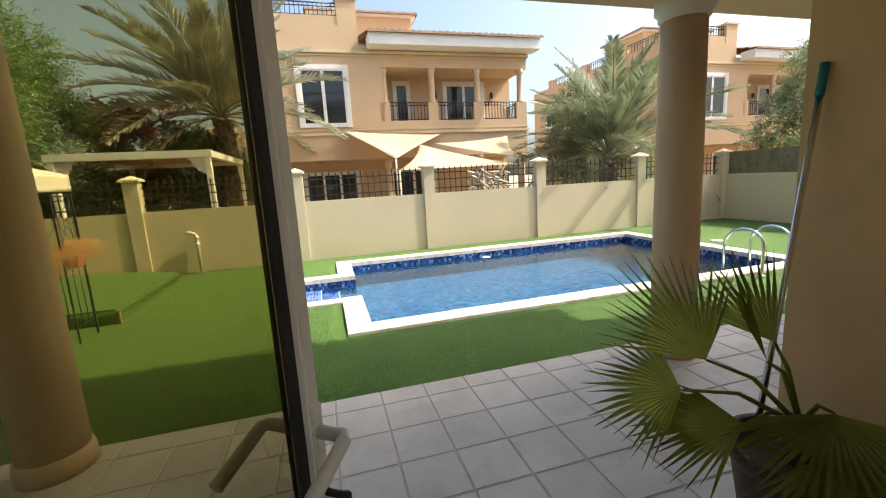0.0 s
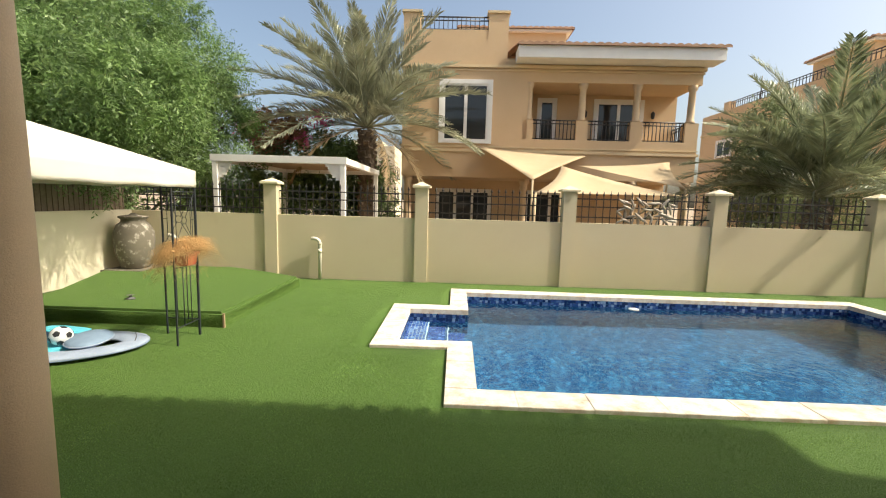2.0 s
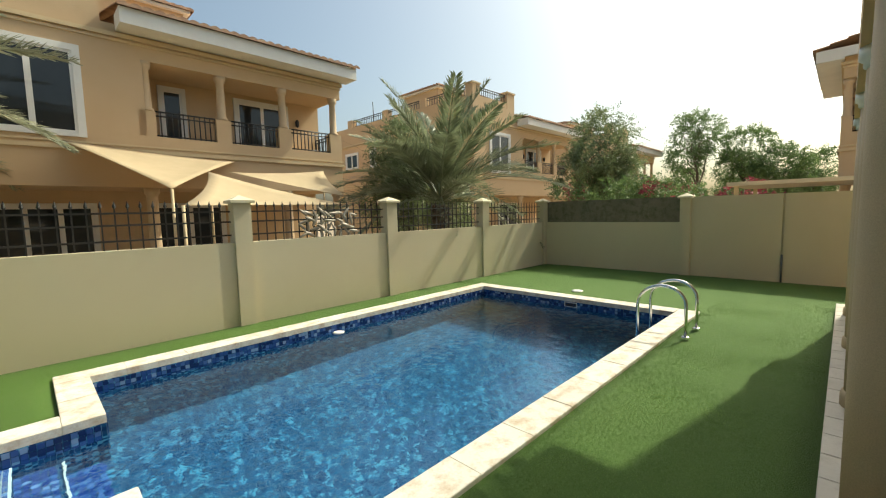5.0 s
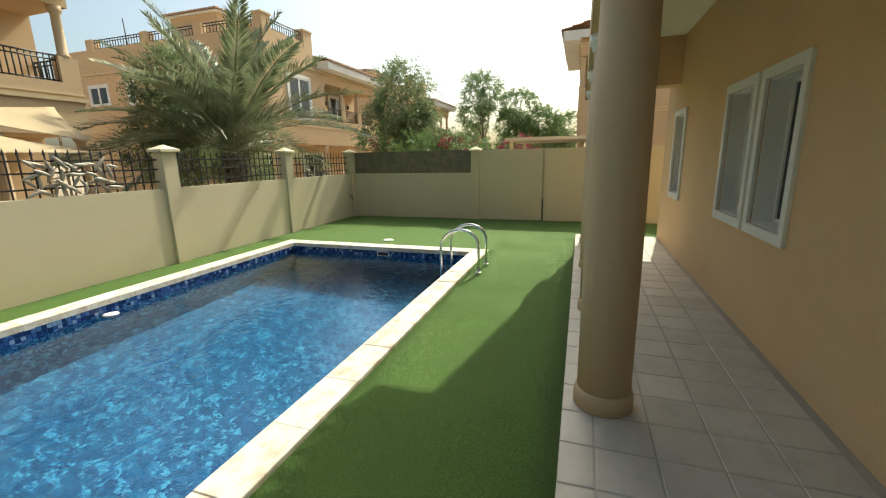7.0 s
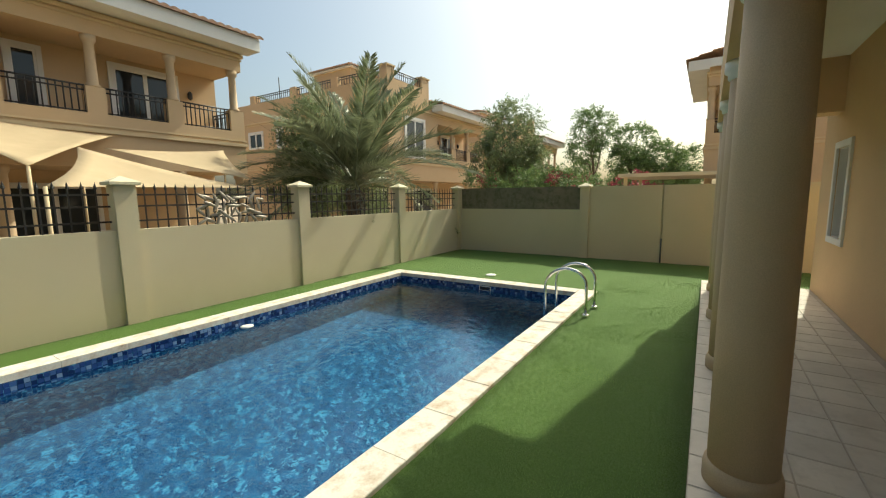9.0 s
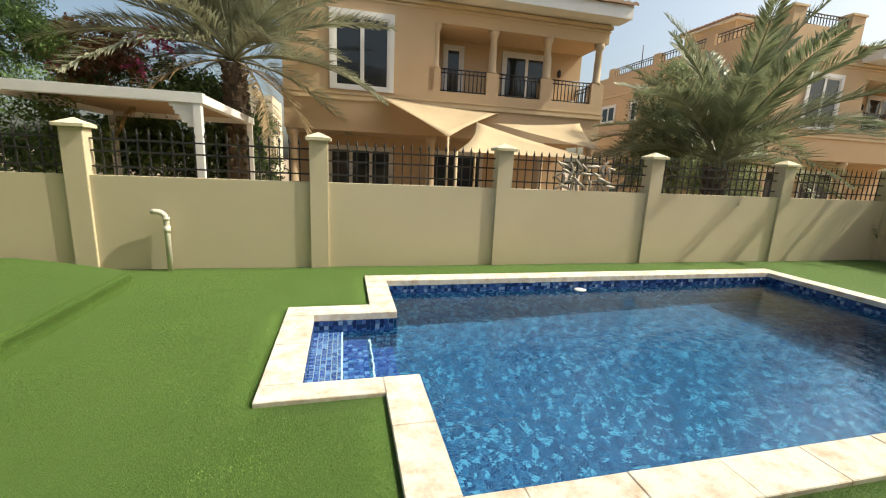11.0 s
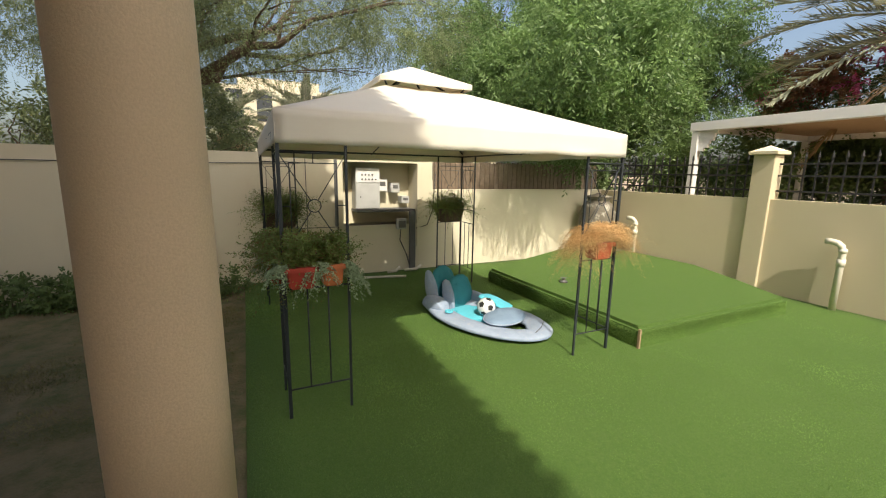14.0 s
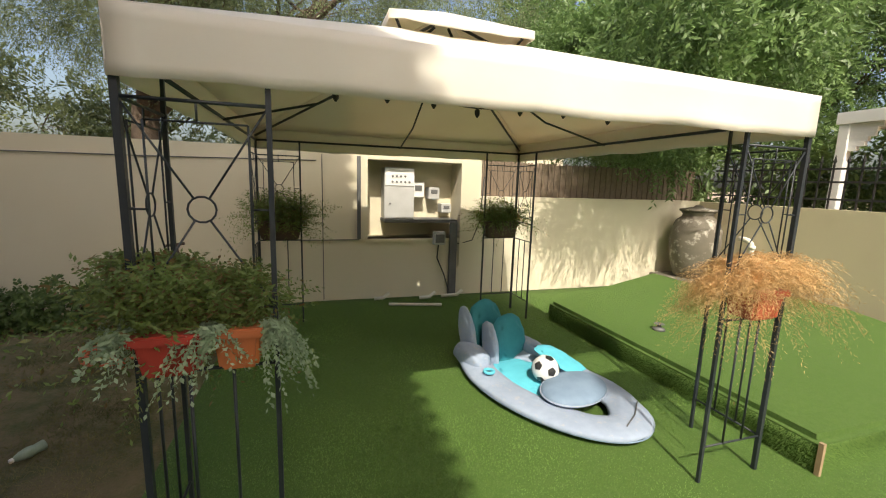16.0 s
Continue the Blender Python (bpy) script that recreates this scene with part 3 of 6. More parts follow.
# ---- pool ----
COPE = [(0.455, 7.9, 4.53, 4.83), (0.455, 7.9, 8.75, 9.05), (7.6, 7.9, 4.83, 8.75), (0.455, 0.745, 4.83, 6.08), (0.455, 0.745, 7.50, 8.75), (-0.444, 0.455, 5.85, 6.08), (-0.444, 0.455, 7.50, 7.78), (-0.444, -0.15, 6.08, 7.50)]
pool = thing("swimming_pool", "rectangular swimming pool lined with blue mosaic, with a step alcove", "swimming pool", (4, 6.7, 0), kind="structure")


def under(ob, parent):
    ob.parent = parent
    ob.matrix_parent_inverse = Matrix.Translation(-Vector(parent.location))
    return ob


shell = bmesh.new()
X0, X1, Y0, Y1, DEEP = 0.745, 7.6, 4.83, 8.75, -1.45
box(shell, (X0 - 0.3, Y0 - 0.3, DEEP - 0.15), (X1 + 0.3, Y1 + 0.3, DEEP))
box(shell, (X0 - 0.28, Y0 - 0.28, DEEP), (X1 + 0.28, Y0, -0.04))
box(shell, (X0 - 0.28, Y1, DEEP), (X1 + 0.28, Y1 + 0.28, -0.04))
box(shell, (X1, Y0, DEEP), (X1 + 0.28, Y1, -0.04))
box(shell, (X0 - 0.28, Y0, DEEP), (X0, 6.08, -0.04))
box(shell, (X0 - 0.28, 7.50, DEEP), (X0, Y1, -0.04))
box(shell, (-0.40, 5.88, DEEP), (0.465, 6.08, -0.04))
box(shell, (-0.40, 7.50, DEEP), (0.465, 7.75, -0.04))
box(shell, (-0.40, 6.08, DEEP), (-0.15, 7.50, -0.04))
for k, (xa, xb, z) in enumerate(((-0.15, 0.15, -0.235), (0.15, 0.45, -0.46), (0.45, 0.745, -0.70))):
    box(shell, (xa, 6.08, DEEP), (xb, 7.50, z))
under(part("basin", shell, MOSAIC), pool)
water_bm = bmesh.new()
for a, b, c, d in ((X0, X1, Y0, Y1), (-0.15, X0, 6.08, 7.50)):
    water_bm.faces.new([water_bm.verts.new((x, y, -0.14)) for x, y in ((a, c), (b, c), (b, d), (a, d))])
bmesh.ops.remove_doubles(water_bm, verts=water_bm.verts, dist=1e-5)
water = part("water", water_bm, WATER)
water.visible_shadow = False
tagged(water, "clear rippled blue pool water", "water", kind="structure")
skim = part("skimmer_float", lathe([(0.02, 0), (0.085, 0.008), (0.095, 0.022), (0.06, 0.032), (0.02, 0.036)], 18, (3.75, 8.62, -0.155)), WHITE)
tagged(skim, "small white plastic float against the pool wall", "pool float")
vent = thing("pool_inlet", "dark skimmer inlet in the pool wall", "pool fitting", (7.6, 6.62, -0.10))
part("frame", boxes(((-0.008, -0.13, -0.05), (0.0, 0.13, -0.035)), ((-0.008, -0.13, 0.035), (0.0, 0.13, 0.05)), ((-0.008, -0.13, -0.035), (0, -0.115, 0.035)), ((-0.008, 0.115, -0.035), (0, 0.13, 0.035))), WHITE, vent)
# Flat black plate put in for the shade inside the inlet.
part("opening_shade", boxes(((-0.005, -0.115, -0.035), (0.0, 0.115, 0.035))), RUBBER, vent)

ladder = thing("pool_ladder", "polished steel pool ladder with two curved handrails", "pool ladder", (6.54, 4.52, 0.03))
for dx in (-0.27, 0.27):
    pts = [(dx, -0.18, 0.0), (dx, -0.18, 0.42)] + [(dx, -0.18 + 0.30 * (1 - math.cos(a)), 0.42 + 0.26 * math.sin(a) - 0.05 * (1 - math.cos(a)) / 2) for a in (math.pi * k / 12 for k in range(1, 12))] + [(dx, 0.42, 0.34), (dx, 0.42, -0.95)]
    rail = part("handrail", tubes((pts, 0.021), n=12), STEEL, ladder)
    part("flange", lathe([(0.05, 0), (0.05, 0.012), (0.03, 0.02)], 16, (dx, -0.18, 0.0)), STEEL, rail)
for z in (-0.35, -0.62, -0.88):
    part("step", boxes(((-0.25, 0.38, z), (0.25, 0.46, z + 0.03)), bevel=0.008), STEEL, ladder)

tagged(part("drain_lid", lathe([(0.002, 0.02), (0.10, 0.02), (0.115, 0.012), (0.115, 0.0)], 20, (8.42, 6.89, 0.004)), WHITE), "round white plastic lid set in the turf", "lid")

# ---- boundary walls ----
def gate_pillar(x, y, top=1.95, w=0.27):
    t = thing("wall_pillar", "cream painted square wall pillar with a pyramid cap", "pillar", (x, y, 0), "pillars of the garden wall", kind="structure")
    part("shaft", boxes(((-w / 2, -0.075, -0.1), (w / 2, 0.16, top)), bevel=0.006), CREAM, t)
    bm = boxes(((-w / 2 - 0.05, -0.125, top + 0.002), (w / 2 + 0.05, 0.21, top + 0.045)), bevel=0.006)
    a = [bm.verts.new(v) for v in ((-w / 2 - 0.05, -0.125, top + 0.045), (w / 2 + 0.05, -0.125, top + 0.045), (w / 2 + 0.05, 0.21, top + 0.045), (-w / 2 - 0.05, 0.21, top + 0.045))]
    tip = bm.verts.new((0, 0.04, top + 0.13))
    for k in range(4):
        bm.faces.new((a[k], a[(k + 1) % 4], tip))
    part("cap", bm, CAPSTONE, t)
    return t


PILLARS = [-3.33, -0.2, 2.8, 5.79, 8.93]
WALL_TOP = 1.33
tagged(part("wall_north", boxes(((-6.55, 9.75, -0.1), (12.2, 9.95, WALL_TOP))), CREAM), "low cream painted garden wall below an iron railing", "garden wall", kind="structure")
for x in PILLARS + [11.95]:
    gate_pillar(x, 9.78)

rod = None


def railing(x0, x1, y=9.85):
    t = thing("fence_railing", "black iron railing with spear tips on the garden wall", "railing", (x0, y, WALL_TOP), "railing panels of the garden wall")
    w = x1 - x0
    for z in (0.12, 0.33, 0.49):
        part("rail", boxes(((0, -0.012, z - 0.012), (w, 0.012, z + 0.012))), IRON, t)
    n = round(w / 0.145)
    global rod
    for k in range(1, n):
        if rod is None:
            bm = boxes(((-0.008, -0.008, 0.0), (0.008, 0.008, 0.56)))
            vs = [bm.verts.new(v) for v in ((-0.022, 0, 0.575), (0, -0.012, 0.575), (0.022, 0, 0.575), (0, 0.012, 0.575))]
            up, dn = bm.verts.new((0, 0, 0.66)), bm.verts.new((0, 0, 0.545))
            for j in range(4):
                bm.faces.new((vs[j], vs[(j + 1) % 4], up))
                bm.faces.new((vs[(j + 1) % 4], vs[j], dn))
            first = part("bar", bm, IRON, t)
            rod = first.data
        else:
            first = new("bar", rod)
            first.parent = t
        first.location = (w * k / n, 0, 0)
    return t


for a, b in zip([-6.3] + PILLARS, PILLARS + [11.95]):
    railing(a + 0.14, b - 0.14)

# far wall
far_wall = part("wall_east", boxes(((12.0, 5.75, -0.1), (12.2, 9.75, WALL_TOP)), ((12.0, 3.91, -0.1), (12.2, 5.75, 1.96)), ((12.0, -4.0, -0.1), (12.2, 3.87, 1.96)), ((12.04, 3.87, -0.1), (12.2, 3.91, 1.96))), CREAM)
tagged(far_wall, "cream painted end wall of the garden, taller beside the house", "garden wall", kind="structure")
gate_pillar(12.05, 5.75, 1.93, 0.24)
tagged(part("wall_rod", tubes((((11.985, 3.89, 0.0), (11.985, 3.89, 0.62)), 0.018)), DARKGREY), "dark metal rod at the joint of the end wall", "rod")
tagged(part("shade_screen", boxes(((12.06, 5.9, WALL_TOP), (12.10, 9.75, 1.97))), MESH_DARK), "dark woven privacy screen above the end wall", "privacy screen")

# left wall with the meter niche
NICHE = (4.40, 5.62, 0.78, 1.76)
lw = wall_with_holes("y", -4.0, 5.9, -0.1, 1.86, -6.5, -6.3, [NICHE])
box(lw, (-6.5, 5.9, -0.1), (-6.3, 9.75, 1.34))
box(lw, (-6.80, NICHE[0] - 0.1, 0.6), (-6.70, NICHE[1] + 0.1, 1.86))
box(lw, (-6.70, NICHE[0] - 0.1, NICHE[3]), (-6.502, NICHE[1] + 0.1, 1.86))
for ya in (NICHE[0] - 0.1, NICHE[1]):
    box(lw, (-6.70, ya, 0.6), (-6.502, ya + 0.1, NICHE[3]))
tagged(part("wall_west", lw, SIDE_WALL), "cream painted side wall with a recess for meters", "garden wall", kind="structure")
nf = boxes(((-6.305, NICHE[0] - 0.09, 1.763), (-6.27, NICHE[1] + 0.09, 1.83)), ((-6.305, NICHE[1], 0.4), (-6.27, NICHE[1] + 0.09, 1.763)), ((-6.305, NICHE[0] - 0.09, 0.78), (-6.27, NICHE[0], 1.763)), ((-6.7, NICHE[0], 0.74), (-6.28, NICHE[1], 0.78)))
tagged(part("niche_frame", nf, SIDE_WALL), "pale raised frame round the meter recess", "trim", kind="structure")
reed = bmesh.new()
for k in range(150):
    y = 5.98 + k * 0.025
    box(reed, (-6.46 - 0.004 * (k % 3), y, 1.30), (-6.442 + 0.004 * ((k * 7) % 4), y + 0.021, 1.80 + 0.03 * random.random()))
tagged(part("reed_screen", reed, REED), "brown reed screen fixed above the side wall", "privacy screen", kind="stuff")

# ---- own house ----
house = thing("own_villa", "two-storey orange plastered villa with a covered terrace", "house", (2.5, 0, 0), kind="structure")
H_ORIGIN = house.location
WINS = [(4.06, 4.90, 1.03, 2.46), (4.97, 5.85, 1.03, 2.46), (7.73, 8.55, 1.02, 2.45)]
inn = [(a + 0.09, b - 0.09, c + 0.09, d - 0.09) for a, b, c, d in WINS]
under(part("wall", wall_with_holes("x", 2.4, 9.4, PATIO_Z, 3.62, 1.10, 1.42, inn), OWN_PLASTER), house)
under(part("wall", boxes(((2.4, 0.14, PATIO_Z), (2.8, 1.10, 3.62))), OWN_PLASTER), house)
DOOR_X = (-0.14, 1.45)
under(part("wall", wall_with_holes("x", -2.0, 2.4, PATIO_Z, 3.62, -0.10, 0.14, [(DOOR_X[0], DOOR_X[1], PATIO_Z, 2.45)]), OWN_PLASTER), house)
# Back wall has an unseen opening, added to let light reach the doorway.
under(part("wall", boxes(((-2.0, -4.0, PATIO_Z), (-1.8, -0.10, 3.62)), ((2.8, -4.0, PATIO_Z), (3.0, 0.14, 3.62)), ((-2.0, -4.2, PATIO_Z), (-1.4, -4.0, 3.62)), ((2.4, -4.2, PATIO_Z), (3.0, -4.0, 3.62)), ((-1.4, -4.2, PATIO_Z), (2.4, -4.0, 0.6)), ((-1.4, -4.2, 2.9), (2.4, -4.0, 3.62)), ((9.2, -4.0, PATIO_Z), (9.4, 1.10, 3.62))), OWN_PLASTER), house)
under(part("terrace_ceiling", boxes(((-2.0, -4.2, 3.62), (8.8, 2.9, 3.74))), SOFFIT), house)
under(part("beam", boxes(((-2.0, 2.46, 2.87), (8.8, 2.90, 3.62)), ((-2.0, 0.14, 2.87), (-1.6, 2.46, 3.62)), ((8.4, 1.42, 2.87), (8.8, 2.46, 3.62))), OWN_PLASTER), house)
under(part("upper_wall", boxes(((-2.0, -6.0, 3.74), (10.5, 2.50, 7.1)), ((7.6, -6.0, 7.1), (10.5, 2.50, 8.35))), OWN_PLASTER), house)
under(part("cornice", boxes(((-2.6, -6.5, 7.1), (9.4, 3.18, 7.36))), WHITE), house)
eave = bmesh.new()
for x0, x1, y, z in ((-2.6, 9.4, 3.18, 7.36), (7.5, 10.6, 2.50, 8.35)):
    for k in range(int((x1 - x0) / 0.21)):
        a = x0 + 0.21 * k + 0.1
        tube(eave, [(a, y - 0.7, z + 0.16), (a, y + 0.02, z + 0.04), (a, y + 0.065, z + 0.03)], [0.055, 0.055, 0.045], 8)
under(part("eave_tiles", eave, ROOF), house)["kind"] = "stuff"
for a, b, c, d in WINS:
    w = thing("house_window", "white framed window deep in the terrace wall", "window", ((a + b) / 2, 1.42, (c + d) / 2), "terrace windows", kind="structure")
    ww, hh = (b - a) / 2, (d - c) / 2
    fr = bmesh.new()
    for lo, hi in (((-ww, -0.01, -hh), (ww, 0.03, -hh + 0.09)), ((-ww, -0.01, hh - 0.09), (ww, 0.03, hh)), ((-ww, -0.01, -hh + 0.09), (-ww + 0.09, 0.03, hh - 0.09)), ((ww - 0.09, -0.01, -hh + 0.09), (ww, 0.03, hh - 0.09))):
        box(fr, lo, hi, 0.004)
    part("surround", fr, WHITE, w)
    rv = bmesh.new()
    iw, ih = ww - 0.09, hh - 0.09
    for lo, hi in (((-iw, -0.30, -ih), (-iw + 0.012, -0.012, ih)), ((iw - 0.012, -0.30, -ih), (iw, -0.012, ih)), ((-iw, -0.30, -ih), (iw, -0.012, -ih + 0.012)), ((-iw, -0.30, ih - 0.012), (iw, -0.012, ih))):
        box(rv, lo, hi)
    part("reveal", rv, WHITE, w)
    sash = bmesh.new()
    for lo, hi in (((-iw + 0.013, -0.21, -ih + 0.013), (-iw + 0.05, -0.165, ih - 0.013)), ((iw - 0.05, -0.21, -ih + 0.013), (iw - 0.013, -0.165, ih - 0.013)), ((-iw + 0.05, -0.21, -ih + 0.013), (iw - 0.05, -0.165, -ih + 0.05)), ((-iw + 0.05, -0.21, ih - 0.05), (iw - 0.05, -0.165, ih - 0.013))):
        box(sash, lo, hi, 0.004)
    part("sash", sash, WHITE, w)
    part("pane", boxes(((-iw + 0.05, -0.195, -ih + 0.05), (iw - 0.05, -0.185, ih - 0.05))), WINGLASS, w)

col_first = None
for x, y in ((3.05, 2.71), (-1.31, 2.80), (4.87, 2.70), (6.70, 2.70), (8.53, 2.70)):
    if col_first is None:
        c = thing("terrace_column", "round plastered terrace column with a plain base", "column", (x, y, PATIO_Z), "terrace columns", kind="structure")
        part("plinth", lathe([(0.190, 0.0), (0.190, 0.085), (0.183, 0.115), (0.170, 0.125)], 36), COLUMN, c)
        part("shaft", lathe([(0.170, 0.125), (0.170, 0.9), (0.165, 1.8), (0.158, 2.6)], 36), COLUMN, c)
        part("capital", lathe([(0.158, 2.60), (0.178, 2.615), (0.178, 2.65), (0.205, 2.67), (0.205, 2.75)], 36), SOFFIT, c)
        col_first = c
    else:
        copy_thing(col_first, pose(x, y, PATIO_Z))

# White lining added out of view to bounce light onto the door frame.
room = boxes(((-1.8, -4.0, PATIO_Z), (-1.78, -0.10, 3.0)), ((2.78, -4.0, PATIO_Z), (2.80, -0.10, 3.0)), ((-1.78, -4.0, 3.0), (2.78, -0.10, 3.02)))
tagged(part("room_bounce_lining", room, WHITE), "unseen white lining added in the room to bounce light", "wall", kind="structure")
# door leaf standing ajar
leaf = thing("glass_door", "glazed aluminium door leaf standing ajar with a lever handle", "door", (-0.10, 0.135, PATIO_Z + 0.01), kind="structure")
leaf.rotation_euler = (0, 0, math.atan2(0.568, 0.389))
LW, LH = 0.69, 2.25
part("door_frame", boxes(((0, -0.025, 0), (0.085, 0.025, LH)), ((LW - 0.028, -0.025, 0), (LW, 0.025, LH)), ((0.085, -0.025, 0), (LW - 0.028, 0.025, 0.10)), ((0.085, -0.025, LH - 0.085), (LW - 0.028, 0.025, LH)), bevel=0.004), FRAME, leaf)
part("gasket", boxes(((0.085, -0.020, 0.10), (0.11, 0.020, LH - 0.085)), ((LW - 0.046, -0.012, 0.10), (LW - 0.028, 0.012, LH - 0.085))), RUBBER, leaf)
pane = part("pane", boxes(((0.11, -0.004, 0.10), (LW - 0.046, 0.004, LH - 0.085))), DOORGLASS, leaf)
pane.visible_shadow = False
for sg in (-1, 1):
    h = part("door_handle", tubes((((LW - 0.014, sg * 0.026, 1.165), (LW - 0.014, sg * 0.07, 1.165), (LW - 0.024, sg * 0.078, 1.165), (LW - 0.12, sg * 0.078, 1.130)), 0.011), n=10), FRAME, leaf)
    part("backplate", boxes(((LW - 0.025, sg * 0.026 - 0.003, 1.04), (LW - 0.003, sg * 0.026 + 0.003, 1.21)), bevel=0.002), FRAME, h)
part("key", tubes((((LW - 0.014, -0.026, 1.06), (LW - 0.014, -0.07, 1.06)), 0.006), (((LW - 0.014, -0.06, 1.06), (LW - 0.014, -0.06, 1.015), (LW - 0.024, -0.06, 0.995)), 0.012), n=8), RUBBER, leaf)
jb = boxes(((DOOR_X[0], -0.10, PATIO_Z), (DOOR_X[0] + 0.04, 0.14, 2.45)), ((DOOR_X[1] - 0.05, -0.10, PATIO_Z), (DOOR_X[1], 0.14, 2.45)), ((DOOR_X[0] + 0.04, -0.10, 2.40), (DOOR_X[1] - 0.05, 0.14, 2.45)))
tagged(part("door_1_frame", jb, FRAME), "aluminium frame of the terrace doorway", "door frame", kind="structure")

# ---- gazebo ----
GX, GY, GW, GD = -2.56, 3.24, 2.99, 2.82
gz = thing("gazebo", "garden gazebo of dark steel trellis posts with a cream fabric canopy", "gazebo", (GX - GW / 2, GY + GD / 2, 0))
hx, hy = GW / 2, GD / 2


def canopy(lo, zlo, hi, zhi, valance, seed, sagging=0.05, n=36):
    """A pitched square of cloth from the half sizes lo to hi: four panels sagging between their ribs, each with a hanging edge."""
    bm = bmesh.new()
    levels = 8

    def sheet(rows):
        vs = [[bm.verts.new(p) for p in row] for row in rows]
        for a, b in zip(vs, vs[1:]):
            for k in range(len(a) - 1):
                bm.faces.new((a[k], a[k + 1], b[k + 1], b[k])).smooth = True
    for e in range(4):
        rows = []
        for j in range(levels + 1):
            s = j / levels
            ax, ay, z = lo[0] + (hi[0] - lo[0]) * s, lo[1] + (hi[1] - lo[1]) * s, zlo + (zhi - zlo) * s
            row = []
            for k in range(n + 1):
                u = -1 + 2 * k / n
                x, y = ((u, -1), (1, u), (-u, 1), (-1, -u))[e]
                dip = sagging * (1 - u * u) * math.sin(math.pi * min(1, 0.05 + 0.9 * s))
                wob = (0.010 * noise.noise((x * 3 + seed, y * 3, s * 3)) + 0.007 * noise.noise((x * 9 + seed, y * 9, s * 6))) * (1 - u ** 8)
                row.append(Vector((x * ax, y * ay, z - dip + wob)))
            rows.append(row)
        sheet(rows)
        drop = []
        out = Vector(((0, -1, 0), (1, 0, 0), (0, 1, 0), (-1, 0, 0))[e])
        for j in range(6):
            d = j / 5
            row = []
            for k, p in enumerate(rows[0]):
                u = -1 + 2 * k / n
                crease = 0.016 * noise.noise((p.x * 5 + seed, p.y * 5, d * 1.4)) + 0.006 * noise.noise((p.x * 17 + seed, p.y * 17, d * 4))
                row.append(p + out * crease * d * (1 - u ** 6) - Vector((0, 0, d * (valance + 0.010 * noise.noise((p.x * 4, p.y * 4, seed))))))
            drop.append(row)
        sheet(drop[::-1])
    bm.normal_update()
    bmesh.ops.solidify(bm, geom=bm.faces[:], thickness=0.004)
    return bm


part("canopy", canopy((hx + 0.02, hy + 0.012), 1.965, (0.36, 0.36), 2.40, 0.19, 1, 0.03), FABRIC, gz)
part("canopy_cap", canopy((0.46, 0.46), 2.46, (0.02, 0.02), 2.66, 0.05, 4, 0.02, 10), FABRIC, gz, "small raised vent top of the canopy")
for k in range(4):
    sx, sy = ((1, 1), (1, -1), (-1, 1), (-1, -1))[k]
    part("rafter", tubes((((sx * hx, sy * hy, 1.90), (sx * 0.36, sy * 0.36, 2.33), (sx * 0.05, sy * 0.05, 2.58)), 0.010)), POST, gz)
for k in range(4):
    sx, sy = ((1, 0), (-1, 0), (0, 1), (0, -1))[k]
    part("rafter", tubes((((sx * hx, sy * hy, 1.85), (sx * hx * 0.6, sy * hy * 0.6, 1.99), (sx * 0.36, sy * 0.36, 2.26)), 0.008)), POST, gz)
part("ring_beam", tubes(*[((a, b), 0.010) for a, b in (((hx, -hy, 1.86), (hx, hy, 1.86)), ((-hx, -hy, 1.86), (-hx, hy, 1.86)), ((-hx, hy, 1.86), (hx, hy, 1.86)), ((-hx, -hy, 1.86), (hx, -hy, 1.86)))]), POST, gz)
part("vent_frame", tubes(*[((a, b), 0.011) for a, b in (((.36, -.36, 2.36), (.36, .36, 2.36)), ((-.36, -.36, 2.36), (-.36, .36, 2.36)), ((-.36, .36, 2.36), (.36, .36, 2.36)), ((-.36, -.36, 2.36), (.36, -.36, 2.36)))] + [(((sx * .36, sy * .36, 2.36), (sx * .42, sy * .42, 2.45)), 0.009) for sx in (-1, 1) for sy in (-1, 1)]), POST, gz)


def circle_pts(cx, cz, r, n=14):
    return [(cx + r * math.cos(2 * math.pi * k / n), cz + r * math.sin(2 * math.pi * k / n)) for k in range(n + 1)]


